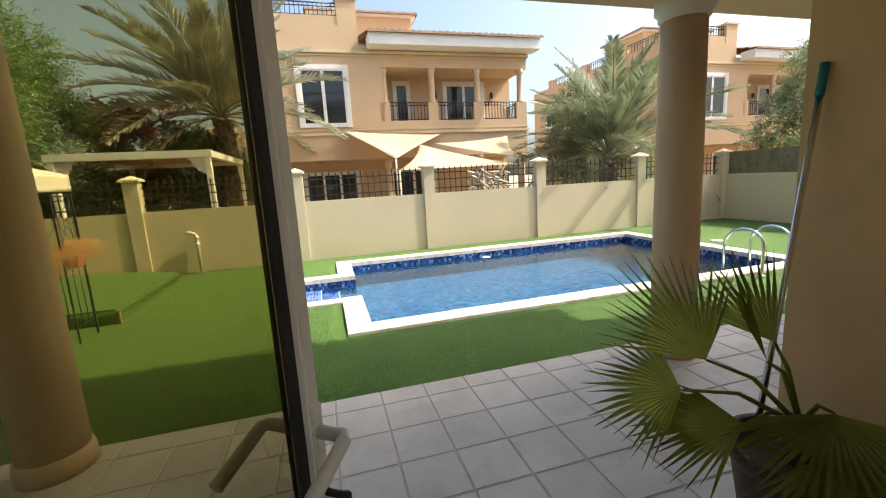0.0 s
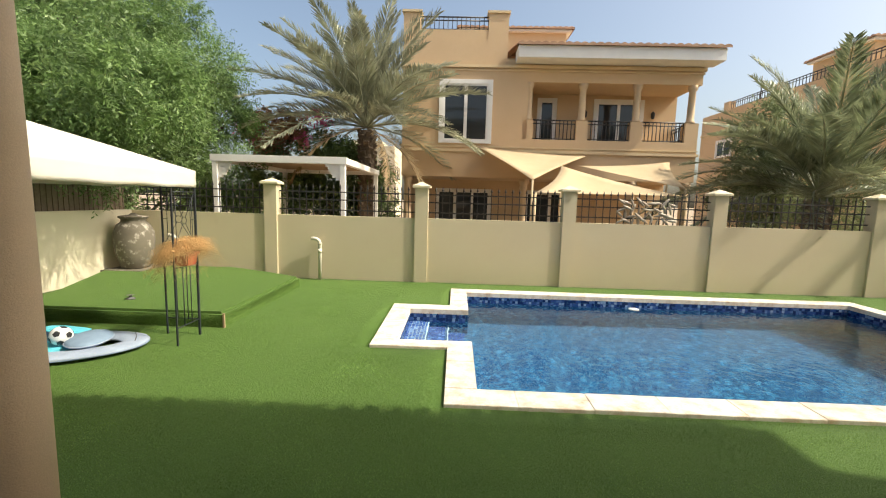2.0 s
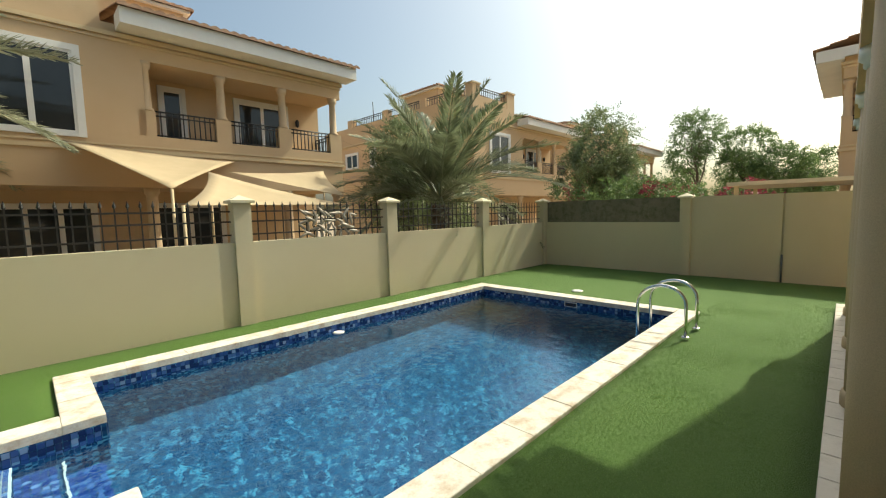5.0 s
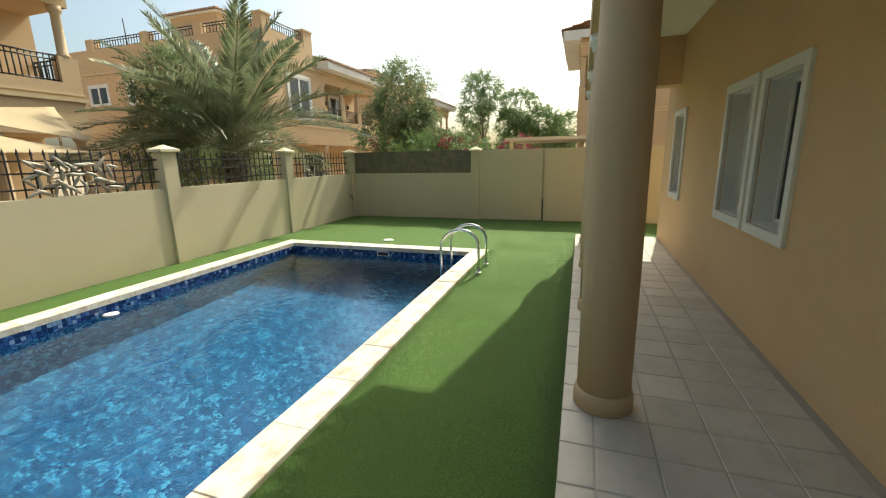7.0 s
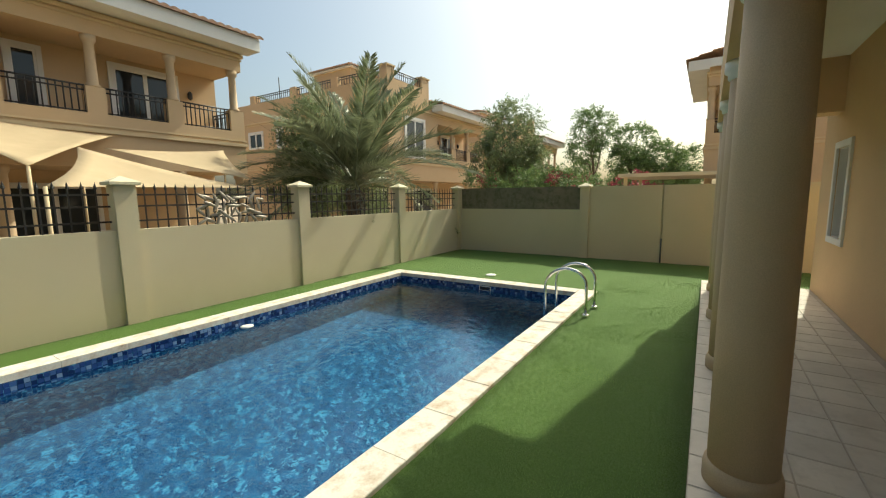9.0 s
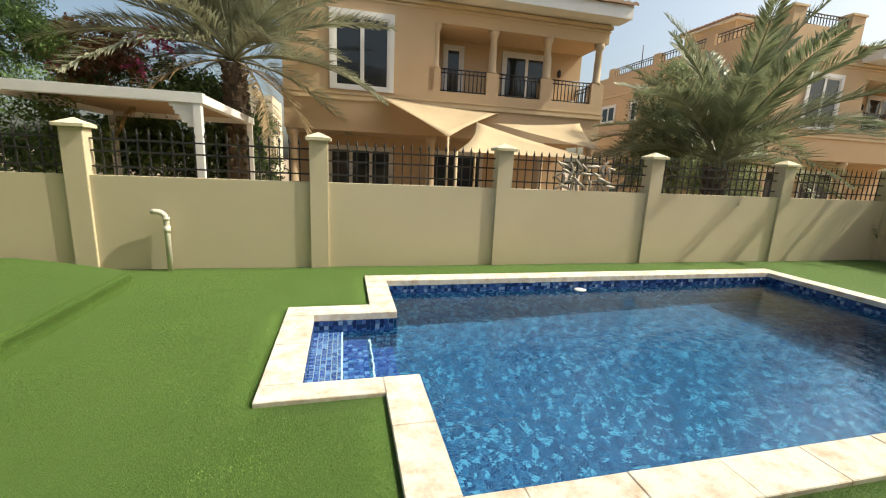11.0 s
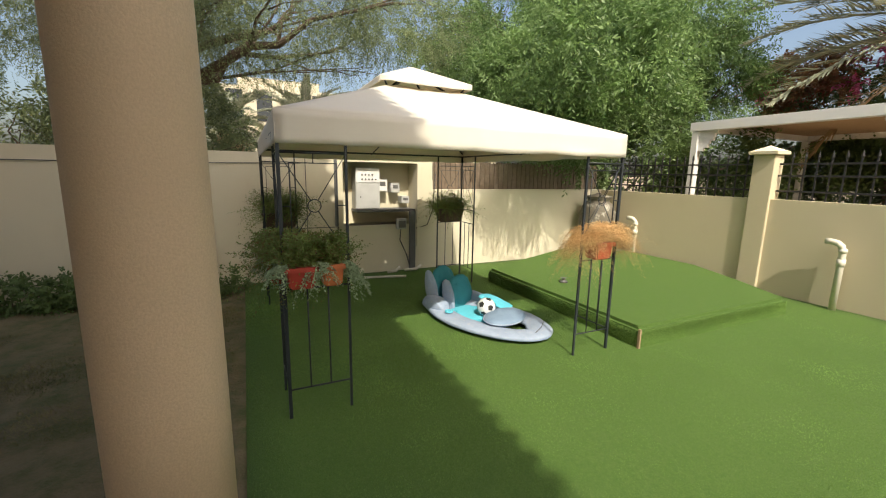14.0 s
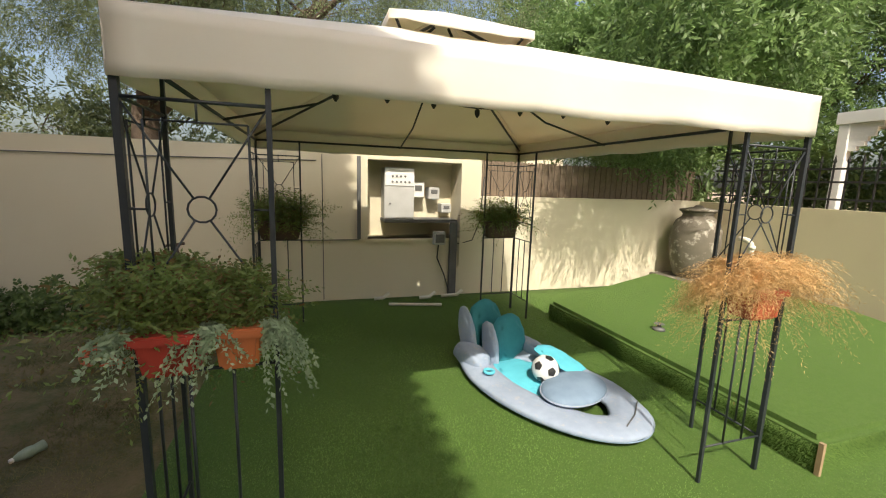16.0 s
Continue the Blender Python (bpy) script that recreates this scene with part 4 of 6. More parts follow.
for sx in (1, -1):
    for sy in (1, -1):
        cx, cy = sx * hx, sy * hy
        part("post", boxes(((cx - 0.0105, cy - 0.0105, 0), (cx + 0.0105, cy + 0.0105, 1.86))), POST, gz)
        for ax in (0, 1):
            px, py = (cx - sx * 0.40, cy) if ax == 0 else (cx, cy - sy * 0.40)
            part("side_post", boxes(((px - 0.008, py - 0.008, 0), (px + 0.008, py + 0.008, 1.86))), POST, gz)

            def at2(u, z):
                return (cx - sx * u, cy, z) if ax == 0 else (cx, cy - sy * u, z)
            L = []
            for z in (0.20, 0.88, 1.08, 1.72):
                L.append(([at2(0, z), at2(0.40, z)], 0.006))
            for u in (0.135, 0.265):
                L.append(([at2(u, 0.20), at2(u, 0.88)], 0.0055))
            c = (0.20, 1.40)
            L.append(([at2(u, z) for u, z in circle_pts(*c, 0.040)], 0.0034))
            for z in (1.14, 1.66):
                L.append(([at2(0.06, z), at2(0.34, z)], 0.0034))
            for u in (0.06, 0.34):
                L.append(([at2(u, 1.14), at2(u, 1.66)], 0.0034))
            for u, z in ((0.0, 1.72), (0.40, 1.72), (0.0, 1.08), (0.40, 1.08)):
                d = Vector((u - c[0], z - c[1])).normalized() * 0.040
                L.append(([at2(c[0] + d.x, c[1] + d.y), at2(u, z)], 0.0034))
            for ends in (((0.20, 1.66), (0.20, 1.72)), ((0.20, 1.14), (0.20, 1.08)), ((0.0, 1.40), (0.06, 1.40)), ((0.34, 1.40), (0.40, 1.40))):
                L.append(([at2(*q) for q in ends], 0.0034))
            tl = part("trellis", tubes(L[0], n=6), POST, gz)
            for item in L[1:]:
                part("bar", tubes(item, n=6), POST, tl)
string = thing("string_light", "black string of small bulbs hung under the canopy", "string lights", tuple(gz.location))
SL = [(0.95 - 0.25 * math.sin(math.pi * k / 18), -hy + 0.25 + (2 * hy - 0.5) * k / 18, 1.97 - 0.05 * math.sin(math.pi * (k % 6) / 6)) for k in range(19)]
part("cable", tubes((SL, 0.004), n=5), RUBBER, string)
for k in range(1, 19, 2):
    part("bulb", lathe([(0.006, 0), (0.016, -0.015), (0.014, -0.035), (0.004, -0.05)][::-1], 8, SL[k]), RUBBER, string)


def planter(at, colour, w, d, h, label, rot=0.0):
    t = thing("planter", label, "planter", at, "hanging planters")
    t.rotation_euler = (0, 0, rot)
    bm = bmesh.new()
    for z0, z1, s0, s1 in ((0, h, 0.82, 1.0),):
        a = [bm.verts.new((x * w / 2 * s0, y * d / 2 * s0, z0)) for x, y in ((-1, -1), (1, -1), (1, 1), (-1, 1))]
        b = [bm.verts.new((x * w / 2, y * d / 2, z1)) for x, y in ((-1, -1), (1, -1), (1, 1), (-1, 1))]
        bm.faces.new(a[::-1])
        bm.faces.new(b)
        for k in range(4):
            bm.faces.new((a[k], a[(k + 1) % 4], b[(k + 1) % 4], b[k]))
    bmesh.ops.bevel(bm, geom=bm.edges[:], offset=0.012, segments=2, affect="EDGES")
    part("pot", bm, colour, t)
    part("rim", boxes(((-w / 2 - 0.012, -d / 2 - 0.012, h - 0.03), (w / 2 + 0.012, d / 2 + 0.012, h + 0.002)), bevel=0.006), colour, t)
    return t


def trailing(parent, seed, twigs, length, leaflets, size, material, spread=(0.2, 0.1), up=0.5, droop=0.9, z=0.14, name="plant", wide=0.7, ends=False, open_side=None):
    """Stems that rise from a pot and arch over; with ends they leave from its short sides, and none hang over the open side."""
    g = np.random.default_rng(seed)
    st = np.stack([g.uniform(-spread[0], spread[0], twigs), g.uniform(-spread[1], spread[1], twigs), np.full(twigs, z)], 1)
    dr = np.stack([g.normal(0, wide, twigs), g.normal(0, wide, twigs), g.uniform(-0.1, 1.2, twigs) * up], 1)
    if ends:
        sg = np.sign(st[:, 1])
        st[:, 1] = sg * g.uniform(0.75, 1.1, twigs) * spread[1]
        dr[:, 1] = sg * np.abs(dr[:, 1])
    if open_side:
        low = dr[:, 2] < 0.6
        dr[low, open_side[0]] = -open_side[1] * np.abs(dr[low, open_side[0]])
    v, f = sprays(seed, st, dr, length, leaflets, size, droop)
    return part_np(name, v, f, material, parent)


zp = 0.89
pl = planter((GX, GY + 0.10, zp), RED_POT, 0.17, 0.18, 0.14, "red plastic planter with trailing fern on the gazebo trellis")
trailing(pl, 11, 460, 0.29, 26, (0.021, 0.008), FERN, (0.08, 0.10), 2.3, 0.30, z=0.13, wide=0.45, open_side=(0, 1))
trailing(pl, 12, 190, 0.12, 22, (0.018, 0.010), SILVER, (0.10, 0.11), 1.0, 0.9, z=0.13, wide=0.4, name="trailing_plant", ends=True)
pl = planter((GX, GY + 0.29, zp), surface("orange_plastic", (0.55, 0.17, 0.055), (0.48, 0.145, 0.05), 6, 0.55), 0.14, 0.14, 0.14, "orange plastic pot with silvery trailing leaves on the trellis")
trailing(pl, 13, 340, 0.27, 26, (0.021, 0.008), FERN, (0.06, 0.06), 2.4, 0.28, z=0.13, wide=0.42, open_side=(0, 1))
trailing(pl, 14, 220, 0.15, 26, (0.018, 0.010), SILVER, (0.08, 0.09), 0.6, 1.3, z=0.13, wide=0.35, name="trailing_plant", ends=True)
pl = planter((GX - 0.22, GY, zp), RED_POT, 0.28, 0.16, 0.14, "red plastic planter overgrown with fern on the trellis")
trailing(pl, 15, 760, 0.30, 26, (0.021, 0.008), FERN, (0.15, 0.09), 2.6, 0.32, z=0.13, wide=0.36)
trailing(pl, 16, 220, 0.13, 22, (0.018, 0.010), SILVER, (0.15, 0.09), 1.0, 0.9, z=0.13, wide=0.45, name="trailing_plant")
pl = planter((GX, GY + GD - 0.20, zp), TERRA, 0.17, 0.20, 0.15, "red plastic planter with dried straw-coloured fern on the trellis")
trailing(pl, 17, 1500, 0.36, 40, (0.020, 0.0022), STRAW, (0.08, 0.14), 1.6, 0.62, z=0.17, wide=0.62, open_side=(0, 1))
trailing(pl, 27, 800, 0.27, 36, (0.020, 0.0022), STRAW, (0.08, 0.14), 1.0, 0.9, z=0.17, wide=0.5, name="dry_fern", ends=True)
pl = planter((GX - GW, GY + GD - 0.2, zp), BROWN, 0.17, 0.42, 0.19, "dark planter with green fern on the trellis near the wall")
trailing(pl, 18, 460, 0.36, 22, (0.030, 0.008), FERN, (0.07, 0.20), 1.2, 0.32, z=0.19, wide=0.55)
pl = planter((GX - GW, GY + 0.2, zp), BROWN, 0.17, 0.42, 0.19, "dark planter with bushy fern on the trellis near the wall")
trailing(pl, 19, 560, 0.42, 22, (0.030, 0.008), FERN, (0.07, 0.20), 1.3, 0.32, z=0.19, wide=0.6)

tagged(part("wall_cable", tubes((((-6.292, -3.9, 1.70), (-6.290, -1.0, 1.675), (-6.291, 2.0, 1.69), (-6.292, 3.8, 1.72)), 0.006), n=5), DARKGREY), "thin dark cable clipped along the side wall", "cable")
tagged(part("wall_trunking", boxes(((-6.298, 3.60, 0.765), (-6.288, 4.30, 0.775)), ((-6.298, 3.86, 0.02), (-6.288, 3.87, 1.80))), DARKGREY), "thin cable trunking lines on the side wall", "conduit")
tagged(part("niche_door", boxes(((-6.27, 4.27, 0.79), (-6.20, 4.31, 1.79)), bevel=0.004), DARKGREY), "narrow dark grey metal door edge beside the meter recess", "cabinet door", kind="structure")
# ---- turf platform ----
PLAT = [(-2.45, 6.36), (-2.44, 8.90), (-3.2, 9.30), (-4.1, 9.70), (-6.28, 9.70), (-6.28, 9.00), (-5.12, 6.34)]
plat = thing("turf_platform", "low raised deck covered in artificial turf", "platform", (-4.2, 8, 0))
pb = prism([(x + 4.2, y - 8) for x, y in PLAT], 0.0, 0.20)
for v in pb.verts:
    if v.co.x > 0.9 and v.co.z < 0.1:
        v.co.x += 0.02
        v.co.z = 0.0
bmesh.ops.bevel(pb, geom=[e for e in pb.edges if all(v.co.z > 0.1 for v in e.verts)], offset=0.035, segments=4, affect="EDGES")
part("turf_cover", pb, TURF, plat)
part("board_edge", boxes(((-2.44 + 4.2, 6.34 - 8, 0), (-2.415 + 4.2, 6.36 - 8, 0.19))), WOODEDGE, plat, "bare wooden corner board")
g = np.random.default_rng(5)
rings = []
for p, q in ((PLAT[-1], PLAT[0]), (PLAT[0], PLAT[1]), (PLAT[1], PLAT[2])):
    a, b = np.array(p), np.array(q)
    along = (b - a) / np.linalg.norm(b - a)
    n = int(5200 * np.linalg.norm(b - a))
    out = np.array([along[1], -along[0]])
    st = np.concatenate([a + (b - a) * g.uniform(0, 1, (n, 1)) + out * 0.008, g.uniform(0.0, 0.162, (n, 1))], 1)
    tip = st + np.concatenate([np.tile(out, (n, 1)) * g.uniform(0.006, 0.020, (n, 1)), g.uniform(-0.014, 0.006, (n, 1))], 1)
    wd = np.concatenate([np.tile(along, (n, 1)) * 0.002, np.zeros((n, 1))], 1)
    rings.append(np.stack([st - wd, st + wd, tip], 1).reshape(-1, 3))
q = np.concatenate(rings)
part_np("turf_fringe", q - np.array((-4.2, 8, 0)), np.arange(len(q)).reshape(-1, 3), TURFBLADE, plat)["kind"] = "stuff"

# ---- float and ball ----
fl = thing("pool_lounger", "grey and teal inflatable pool lounger lying on the turf", "pool float", (-3.68, 5.37, 0.0))
fl.rotation_euler = (0, 0, math.atan2(0.42, 1.25))


def torus_ellipse(cx, cy, z, a, b, r, squash=0.6, n=44, m=12):
    bm = bmesh.new()
    rings = []
    for k in range(n):
        t = 2 * math.pi * k / n
        c, d = Vector((a * math.cos(t), b * math.sin(t), 0)), Vector((b * math.cos(t), a * math.sin(t), 0)).normalized()
        wr = 1 + 0.10 * noise.noise((math.cos(t) * 4, math.sin(t) * 4, 1))
        rings.append([bm.verts.new((cx + c.x + d.x * r * wr * math.cos(p), cy + c.y + d.y * r * wr * math.cos(p), z + r * squash * wr * math.sin(p))) for p in (2 * math.pi * j / m for j in range(m))])
    for k in range(n):
        A, B = rings[k], rings[(k + 1) % n]
        for j in range(m):
            bm.faces.new((A[j], A[(j + 1) % m], B[(j + 1) % m], B[j])).smooth = True
    return bm


def cushion(lo, hi, seed, puff=0.03, m=None, k=8):
    """A soft rounded pad."""
    bm = bmesh.new()
    bmesh.ops.create_cube(bm, size=2)
    bmesh.ops.subdivide_edges(bm, edges=bm.edges[:], cuts=k, use_grid_fill=True)
    c = [(a + b) / 2 for a, b in zip(lo, hi)]
    d = [(b - a) / 2 for a, b in zip(lo, hi)]
    for v in bm.verts:
        x, y, z = v.co
        s = 1 - 0.16 * (x * x * y * y + x * x * z * z + y * y * z * z)
        w = 1 + 0.08 * noise.noise((x * 2 + seed, y * 2, z * 2))
        v.co = Vector((c[0] + d[0] * x * s * w, c[1] + d[1] * y * s * w, c[2] + d[2] * z * s * (1 + puff * 4 * (1 - x * x) * (1 - y * y)) * w))
        if m:
            v.co = m @ v.co
    for f in bm.faces:
        f.smooth = True
    return bm


part("tube_ring", torus_ellipse(0.04, 0, 0.055, 0.67, 0.335, 0.135, 0.24), FLOATGREY, fl)
part("seat_mesh", cushion((-0.40, -0.24, 0.02), (0.20, 0.24, 0.07), 1), AQUA, fl)
lens = bmesh.new()
bmesh.ops.create_uvsphere(lens, u_segments=32, v_segments=14, radius=1.0, matrix=Matrix.Translation((0.29, 0.03, 0.11)) @ Matrix.Rotation(0.15, 4, "Z") @ Matrix.Diagonal((0.20, 0.29, 0.06, 1)))
for face in lens.faces:
    face.smooth = True
part("leg_cushion", lens, FLOATBLUE, fl, "blue-grey leg rest pad")
rim = [Matrix.Translation((0.29, 0.03, 0.11)) @ Matrix.Rotation(0.15, 4, "Z") @ Vector((0.202 * math.cos(a), 0.292 * math.sin(a), 0.0)) for a in (math.pi * k / 20 for k in range(41))]
part("piping", tubes((rim, 0.006), n=6), FLOATGREY, fl)
edge = [(0.04 + 0.80 * math.cos(a), 0.465 * math.sin(a), 0.045) for a in (math.pi * k / 30 for k in range(61))]
part("seam", tubes((edge, 0.005), n=6), FLOATBLUE, fl, "dark welded seam round the float")
part("strap", tubes((((0.62, 0.27, 0.092), (0.70, 0.10, 0.094), (0.74, -0.06, 0.090)), 0.004), n=6), DARKGREY, fl)
for k, (x, y, top, s) in enumerate(((-0.66, 0.04, 0.30, 1.0), (-0.45, 0.10, 0.22, 0.9))):
    mm = Matrix.Translation((x, y, 0.17)) @ Matrix.Rotation(0.12 - 0.1 * k, 4, "Z") @ Matrix.Rotation(-0.26, 4, "Y")
    bk = part("backrest", cushion((-0.05, -0.16 * s, -0.16), (0.05, 0.23 * s, top), 3 + k, m=mm), TEAL, fl, "teal mesh backrest")
    part("back_bolster", cushion((-0.10, -0.235 * s, -0.16), (0.06, -0.155 * s, top - 0.02), 6 + k, m=mm), FLOATGREY, bk)
part("side_cushion", cushion((-0.70, -0.32, 0.02), (-0.34, -0.14, 0.19), 12), FLOATGREY, fl)
part("side_cushion", cushion((-0.66, 0.26, 0.02), (-0.20, 0.40, 0.17), 13), FLOATGREY, fl)
part("flap", cushion((-0.22, 0.12, -0.012), (0.20, 0.34, 0.012), 14, 0.01, Matrix.Translation((0, 0, 0.17)) @ Matrix.Rotation(0.16, 4, "Y")), AQUA, fl)
part("cup_holder", torus_ellipse(-0.22, -0.31, 0.115, 0.035, 0.035, 0.012, 1, 20, 8), AQUA, fl)

ball = thing("football", "white and black football resting on the pool lounger", "ball", (-3.62, 5.38, 0.172))
R = 0.10
bm = bmesh.new()
bmesh.ops.create_uvsphere(bm, u_segments=28, v_segments=18, radius=R)
for f in bm.faces:
    f.smooth = True
part("shell", bm, BALLWHITE, ball)
phi = (1 + 5 ** 0.5) / 2
ico = [Vector(v).normalized() for v in ((0, 1, phi), (0, -1, phi), (0, 1, -phi), (0, -1, -phi), (1, phi, 0), (-1, phi, 0), (1, -phi, 0), (-1, -phi, 0), (phi, 0, 1), (-phi, 0, 1), (phi, 0, -1), (-phi, 0, -1))]
for v in ico:
    bm = bmesh.new()
    o = v.orthogonal().normalized()
    p = v.cross(o)
    c = bm.verts.new(v * (R + 0.004))
    rim = [bm.verts.new((v + 0.36 * (math.cos(2 * math.pi * k / 5) * o + math.sin(2 * math.pi * k / 5) * p)).normalized() * (R + 0.0035)) for k in range(5)]
    for k in range(5):
        bm.faces.new((c, rim[k], rim[(k + 1) % 5]))
    part("panel", bm, BALLBLACK, ball)
ball.rotation_euler = (0.5, 0.3, 0.2)

# ---- meter niche, pipes, jar ----
mb = thing("control_cabinet", "pale grey metal control cabinet with rows of buttons", "control box", (-6.55, 4.83, 1.02))
part("body", boxes(((-0.15, -0.20, 0), (0.14, 0.19, 0.66)), bevel=0.008), GREY_BOX, mb)
cd = part("door", boxes(((0.142, -0.195, 0.01), (0.155, 0.185, 0.42)), bevel=0.003), GREY_BOX, mb)
part("latch", lathe([(0.012, 0), (0.012, 0.012)], 10), DARKGREY, cd).matrix_local = Matrix.Translation((0.155, -0.13, 0.2)) @ Matrix.Rotation(math.pi / 2, 4, "Y")
pn = part("panel", boxes(((0.142, -0.195, 0.43), (0.155, 0.185, 0.65)), bevel=0.003), WHITE, mb)
for r in range(2):
    for k in range(5 if r == 0 else 4):
        part("button", lathe([(0.014, 0), (0.012, 0.016)], 10), DARKGREY, pn).matrix_local = Matrix.Translation((0.155, -0.10 + 0.055 * k, 0.48 + 0.07 * r)) @ Matrix.Rotation(math.pi / 2, 4, "Y")
for y, z, w, h, m in ((5.10, 1.30, 0.16, 0.20, WHITE), (5.32, 1.28, 0.15, 0.16, GREY_BOX), (5.50, 1.10, 0.14, 0.12, GREY_BOX)):
    t = thing("meter_box", "small pale electricity meter box in the recess", "meter box", (-6.60, y, z), "meter boxes")
    part("case", boxes(((-0.1, -w / 2, 0), (0.09, w / 2, h)), bevel=0.008), m, t)
    part("window", boxes(((0.091, -w * 0.3, h * 0.45), (0.096, w * 0.3, h * 0.8))), DARKGREY, t)
tagged(part("niche_shelf", boxes(((-6.70, 4.62, 0.98), (-6.32, 5.60, 1.02)), bevel=0.004), DARKGREY), "dark shelf under the meter boxes", "shelf")
t = thing("outlet_box", "grey weatherproof outlet box on the side wall", "outlet box", (-6.30, 5.33, 0.70))
part("case", boxes(((0, -0.08, 0), (0.09, 0.08, 0.17)), bevel=0.01), GREY_BOX, t)
part("cover", boxes(((0.09, -0.06, 0.03), (0.105, 0.06, 0.14)), bevel=0.004), DARKGREY, t)
part("cable", tubes((((0.03, 0.0, 0.0), (0.04, -0.02, -0.18), (0.05, 0.08, -0.40), (0.05, 0.15, -0.62)), 0.009), n=6), RUBBER, t)
tagged(part("conduit", boxes(((-6.298, 5.48, 0.0), (-6.24, 5.58, 1.0)), bevel=0.008), DARKGREY), "dark grey cable trunking down the side wall", "conduit")
tagged(part("hanging_cable", tubes((((-6.29, 5.95, 1.6), (-6.27, 5.90, 1.0), (-6.27, 5.80, 0.75), (-6.28, 5.60, 0.70)), 0.008), n=6), RUBBER), "thin black cable looping on the wall", "cable")
for x, top in ((-2.28, 0.86), (-5.30, 0.84)):
    t = thing("vent_pipe", "white plastic vent pipe with an elbow by the wall", "pipe", (x, 9.66, 0), "vent pipes")
    part("pipe", tubes((((0, 0, 0), (0, 0, top - 0.12), (-0.015, -0.01, top - 0.05), (-0.06, -0.02, top - 0.01), (-0.12, -0.03, top), (-0.17, -0.03, top)), 0.037), n=14), PIPE, t)
    part("coupling", lathe([(0.044, 0), (0.044, 0.09)], 16, (0, 0, top - 0.30)), PIPE, t)
    part("coupling", lathe([(0.043, 0), (0.043, 0.05)], 16, (0, 0, top - 0.13)), PIPE, t)
jar = thing("water_jar", "large weathered grey clay jar in the garden corner", "jar", (-5.87, 9.25, 0.203))
part("body", lathe([(0.20, 0), (0.24, 0.03), (0.31, 0.28), (0.345, 0.52), (0.335, 0.72), (0.28, 0.86), (0.21, 0.92), (0.20, 0.96), (0.24, 1.00), (0.18, 1.00)], 28), CLAY, jar)
part("lid", lathe([(0.25, 1.001), (0.25, 1.03), (0.07, 1.06), (0.04, 1.09)], 24), CLAY, jar)
slab = part("stone_slab", boxes(((-6.27, 8.85, 0.2), (-5.47, 9.65, 0.24)), bevel=0.01), CLAY)
slab.location = (0, 0, -0.036)
tagged(slab, "flat grey slab under the clay jar", "slab")
for k, (x, y, w) in enumerate(((-6.18, 4.48, 0.10), (-6.12, 5.05, 0.12), (-6.15, 5.35, 0.2))):
    t = part("tap_fitting", tubes((((x, y, 0.03), (x + 0.05, y + w, 0.05), (x + 0.02, y + w + 0.08, 0.10)), 0.022), n=8), PIPE)
    tagged(t, "small pipe fitting on the turf at the wall", "pipe fitting")
tagged(part("loose_pipe", tubes((((-5.95, 4.62, 0.02), (-5.80, 5.25, 0.02)), 0.018), n=8), PIPE), "thin white pipe lying on the turf", "pipe")
# Turned stub added in place of a small dark leafy tuft.
sp = part("turf_tuft_stub", lathe([(0.06, 0), (0.05, 0.02), (0.02, 0.03), (0.02, 0.055), (0.05, 0.06)], 12, (-4.05, 6.85, 0.20)), DARKGREY)
tagged(sp, "small dark turned stub in place of a leafy tuft on the turf deck", "sprinkler")

# hose, reel post, shoe-sized bowl
hose = bmesh.new()
pts = [(-4.93 + (0.24 + 0.05 * math.sin(k * 0.7)) * math.cos(k * 0.42), 2.31 + (0.30 + 0.05 * math.cos(k * 0.9)) * math.sin(k * 0.42), 0.02 + 0.0016 * k) for k in range(58)]
pts += [(-5.22, 2.52, 0.10), (-5.42, 2.52, 0.35), (-5.58, 2.47, 0.68), (-5.64, 2.46, 0.80)]
tube(hose, pts, 0.009, 8)
tagged(part("garden_hose", hose, HOSE), "coiled orange garden hose on the soil", "hose")
tap = thing("garden_tap", "brown standpipe tap beside the hedge", "tap", (-5.60, 2.62, -0.02))
part("standpipe", tubes((((0, 0, 0), (-0.08, -0.15, 0.84)), 0.018)), BROWN, tap)
part("spout", tubes((((-0.07, -0.07, 0.86), (-0.08, -0.15, 0.85), (-0.08, -0.23, 0.84)), 0.014)), BROWN, tap)
bt = thing("plastic_bottle", "crumpled pale green plastic bottle lying on the soil", "bottle", (-3.66, 2.30, 0.024))
bt.rotation_euler = (math.pi / 2, 0, 1.0)
part("body", lathe([(0.015, -0.07), (0.030, -0.066), (0.025, -0.03), (0.031, 0.0), (0.026, 0.03), (0.018, 0.055), (0.010, 0.068)], 14), surface("bottle_plastic", (0.24, 0.31, 0.22), (0.33, 0.39, 0.30), 20, 0.35), bt)
part("cap", lathe([(0.002, 0.068), (0.012, 0.069), (0.012, 0.083), (0.002, 0.084)], 12), WHITE, bt)
hq, _ = crown_quads(77, [((-5.95, y, 0.16), (0.22, 0.35, 0.22)) for y in np.arange(-3.0, 2.7, 0.35)], 420, 10, 0.14, 8, (0.045, 0.025), 0.08)
hedge = thing("hedge", "low dark green hedge along the side wall", "hedge", (-5.95, 0, 0))
part_np("foliage", hq[0] - np.array((-5.95, 0, 0)), hq[1], NEEM_DARK, hedge)
for y in np.arange(-3.0, 2.6, 0.3):
    part("stem", tubes((((0.0, y, -0.02), (0.03, y + 0.05, 0.2)), 0.01), n=5), BARK, hedge)

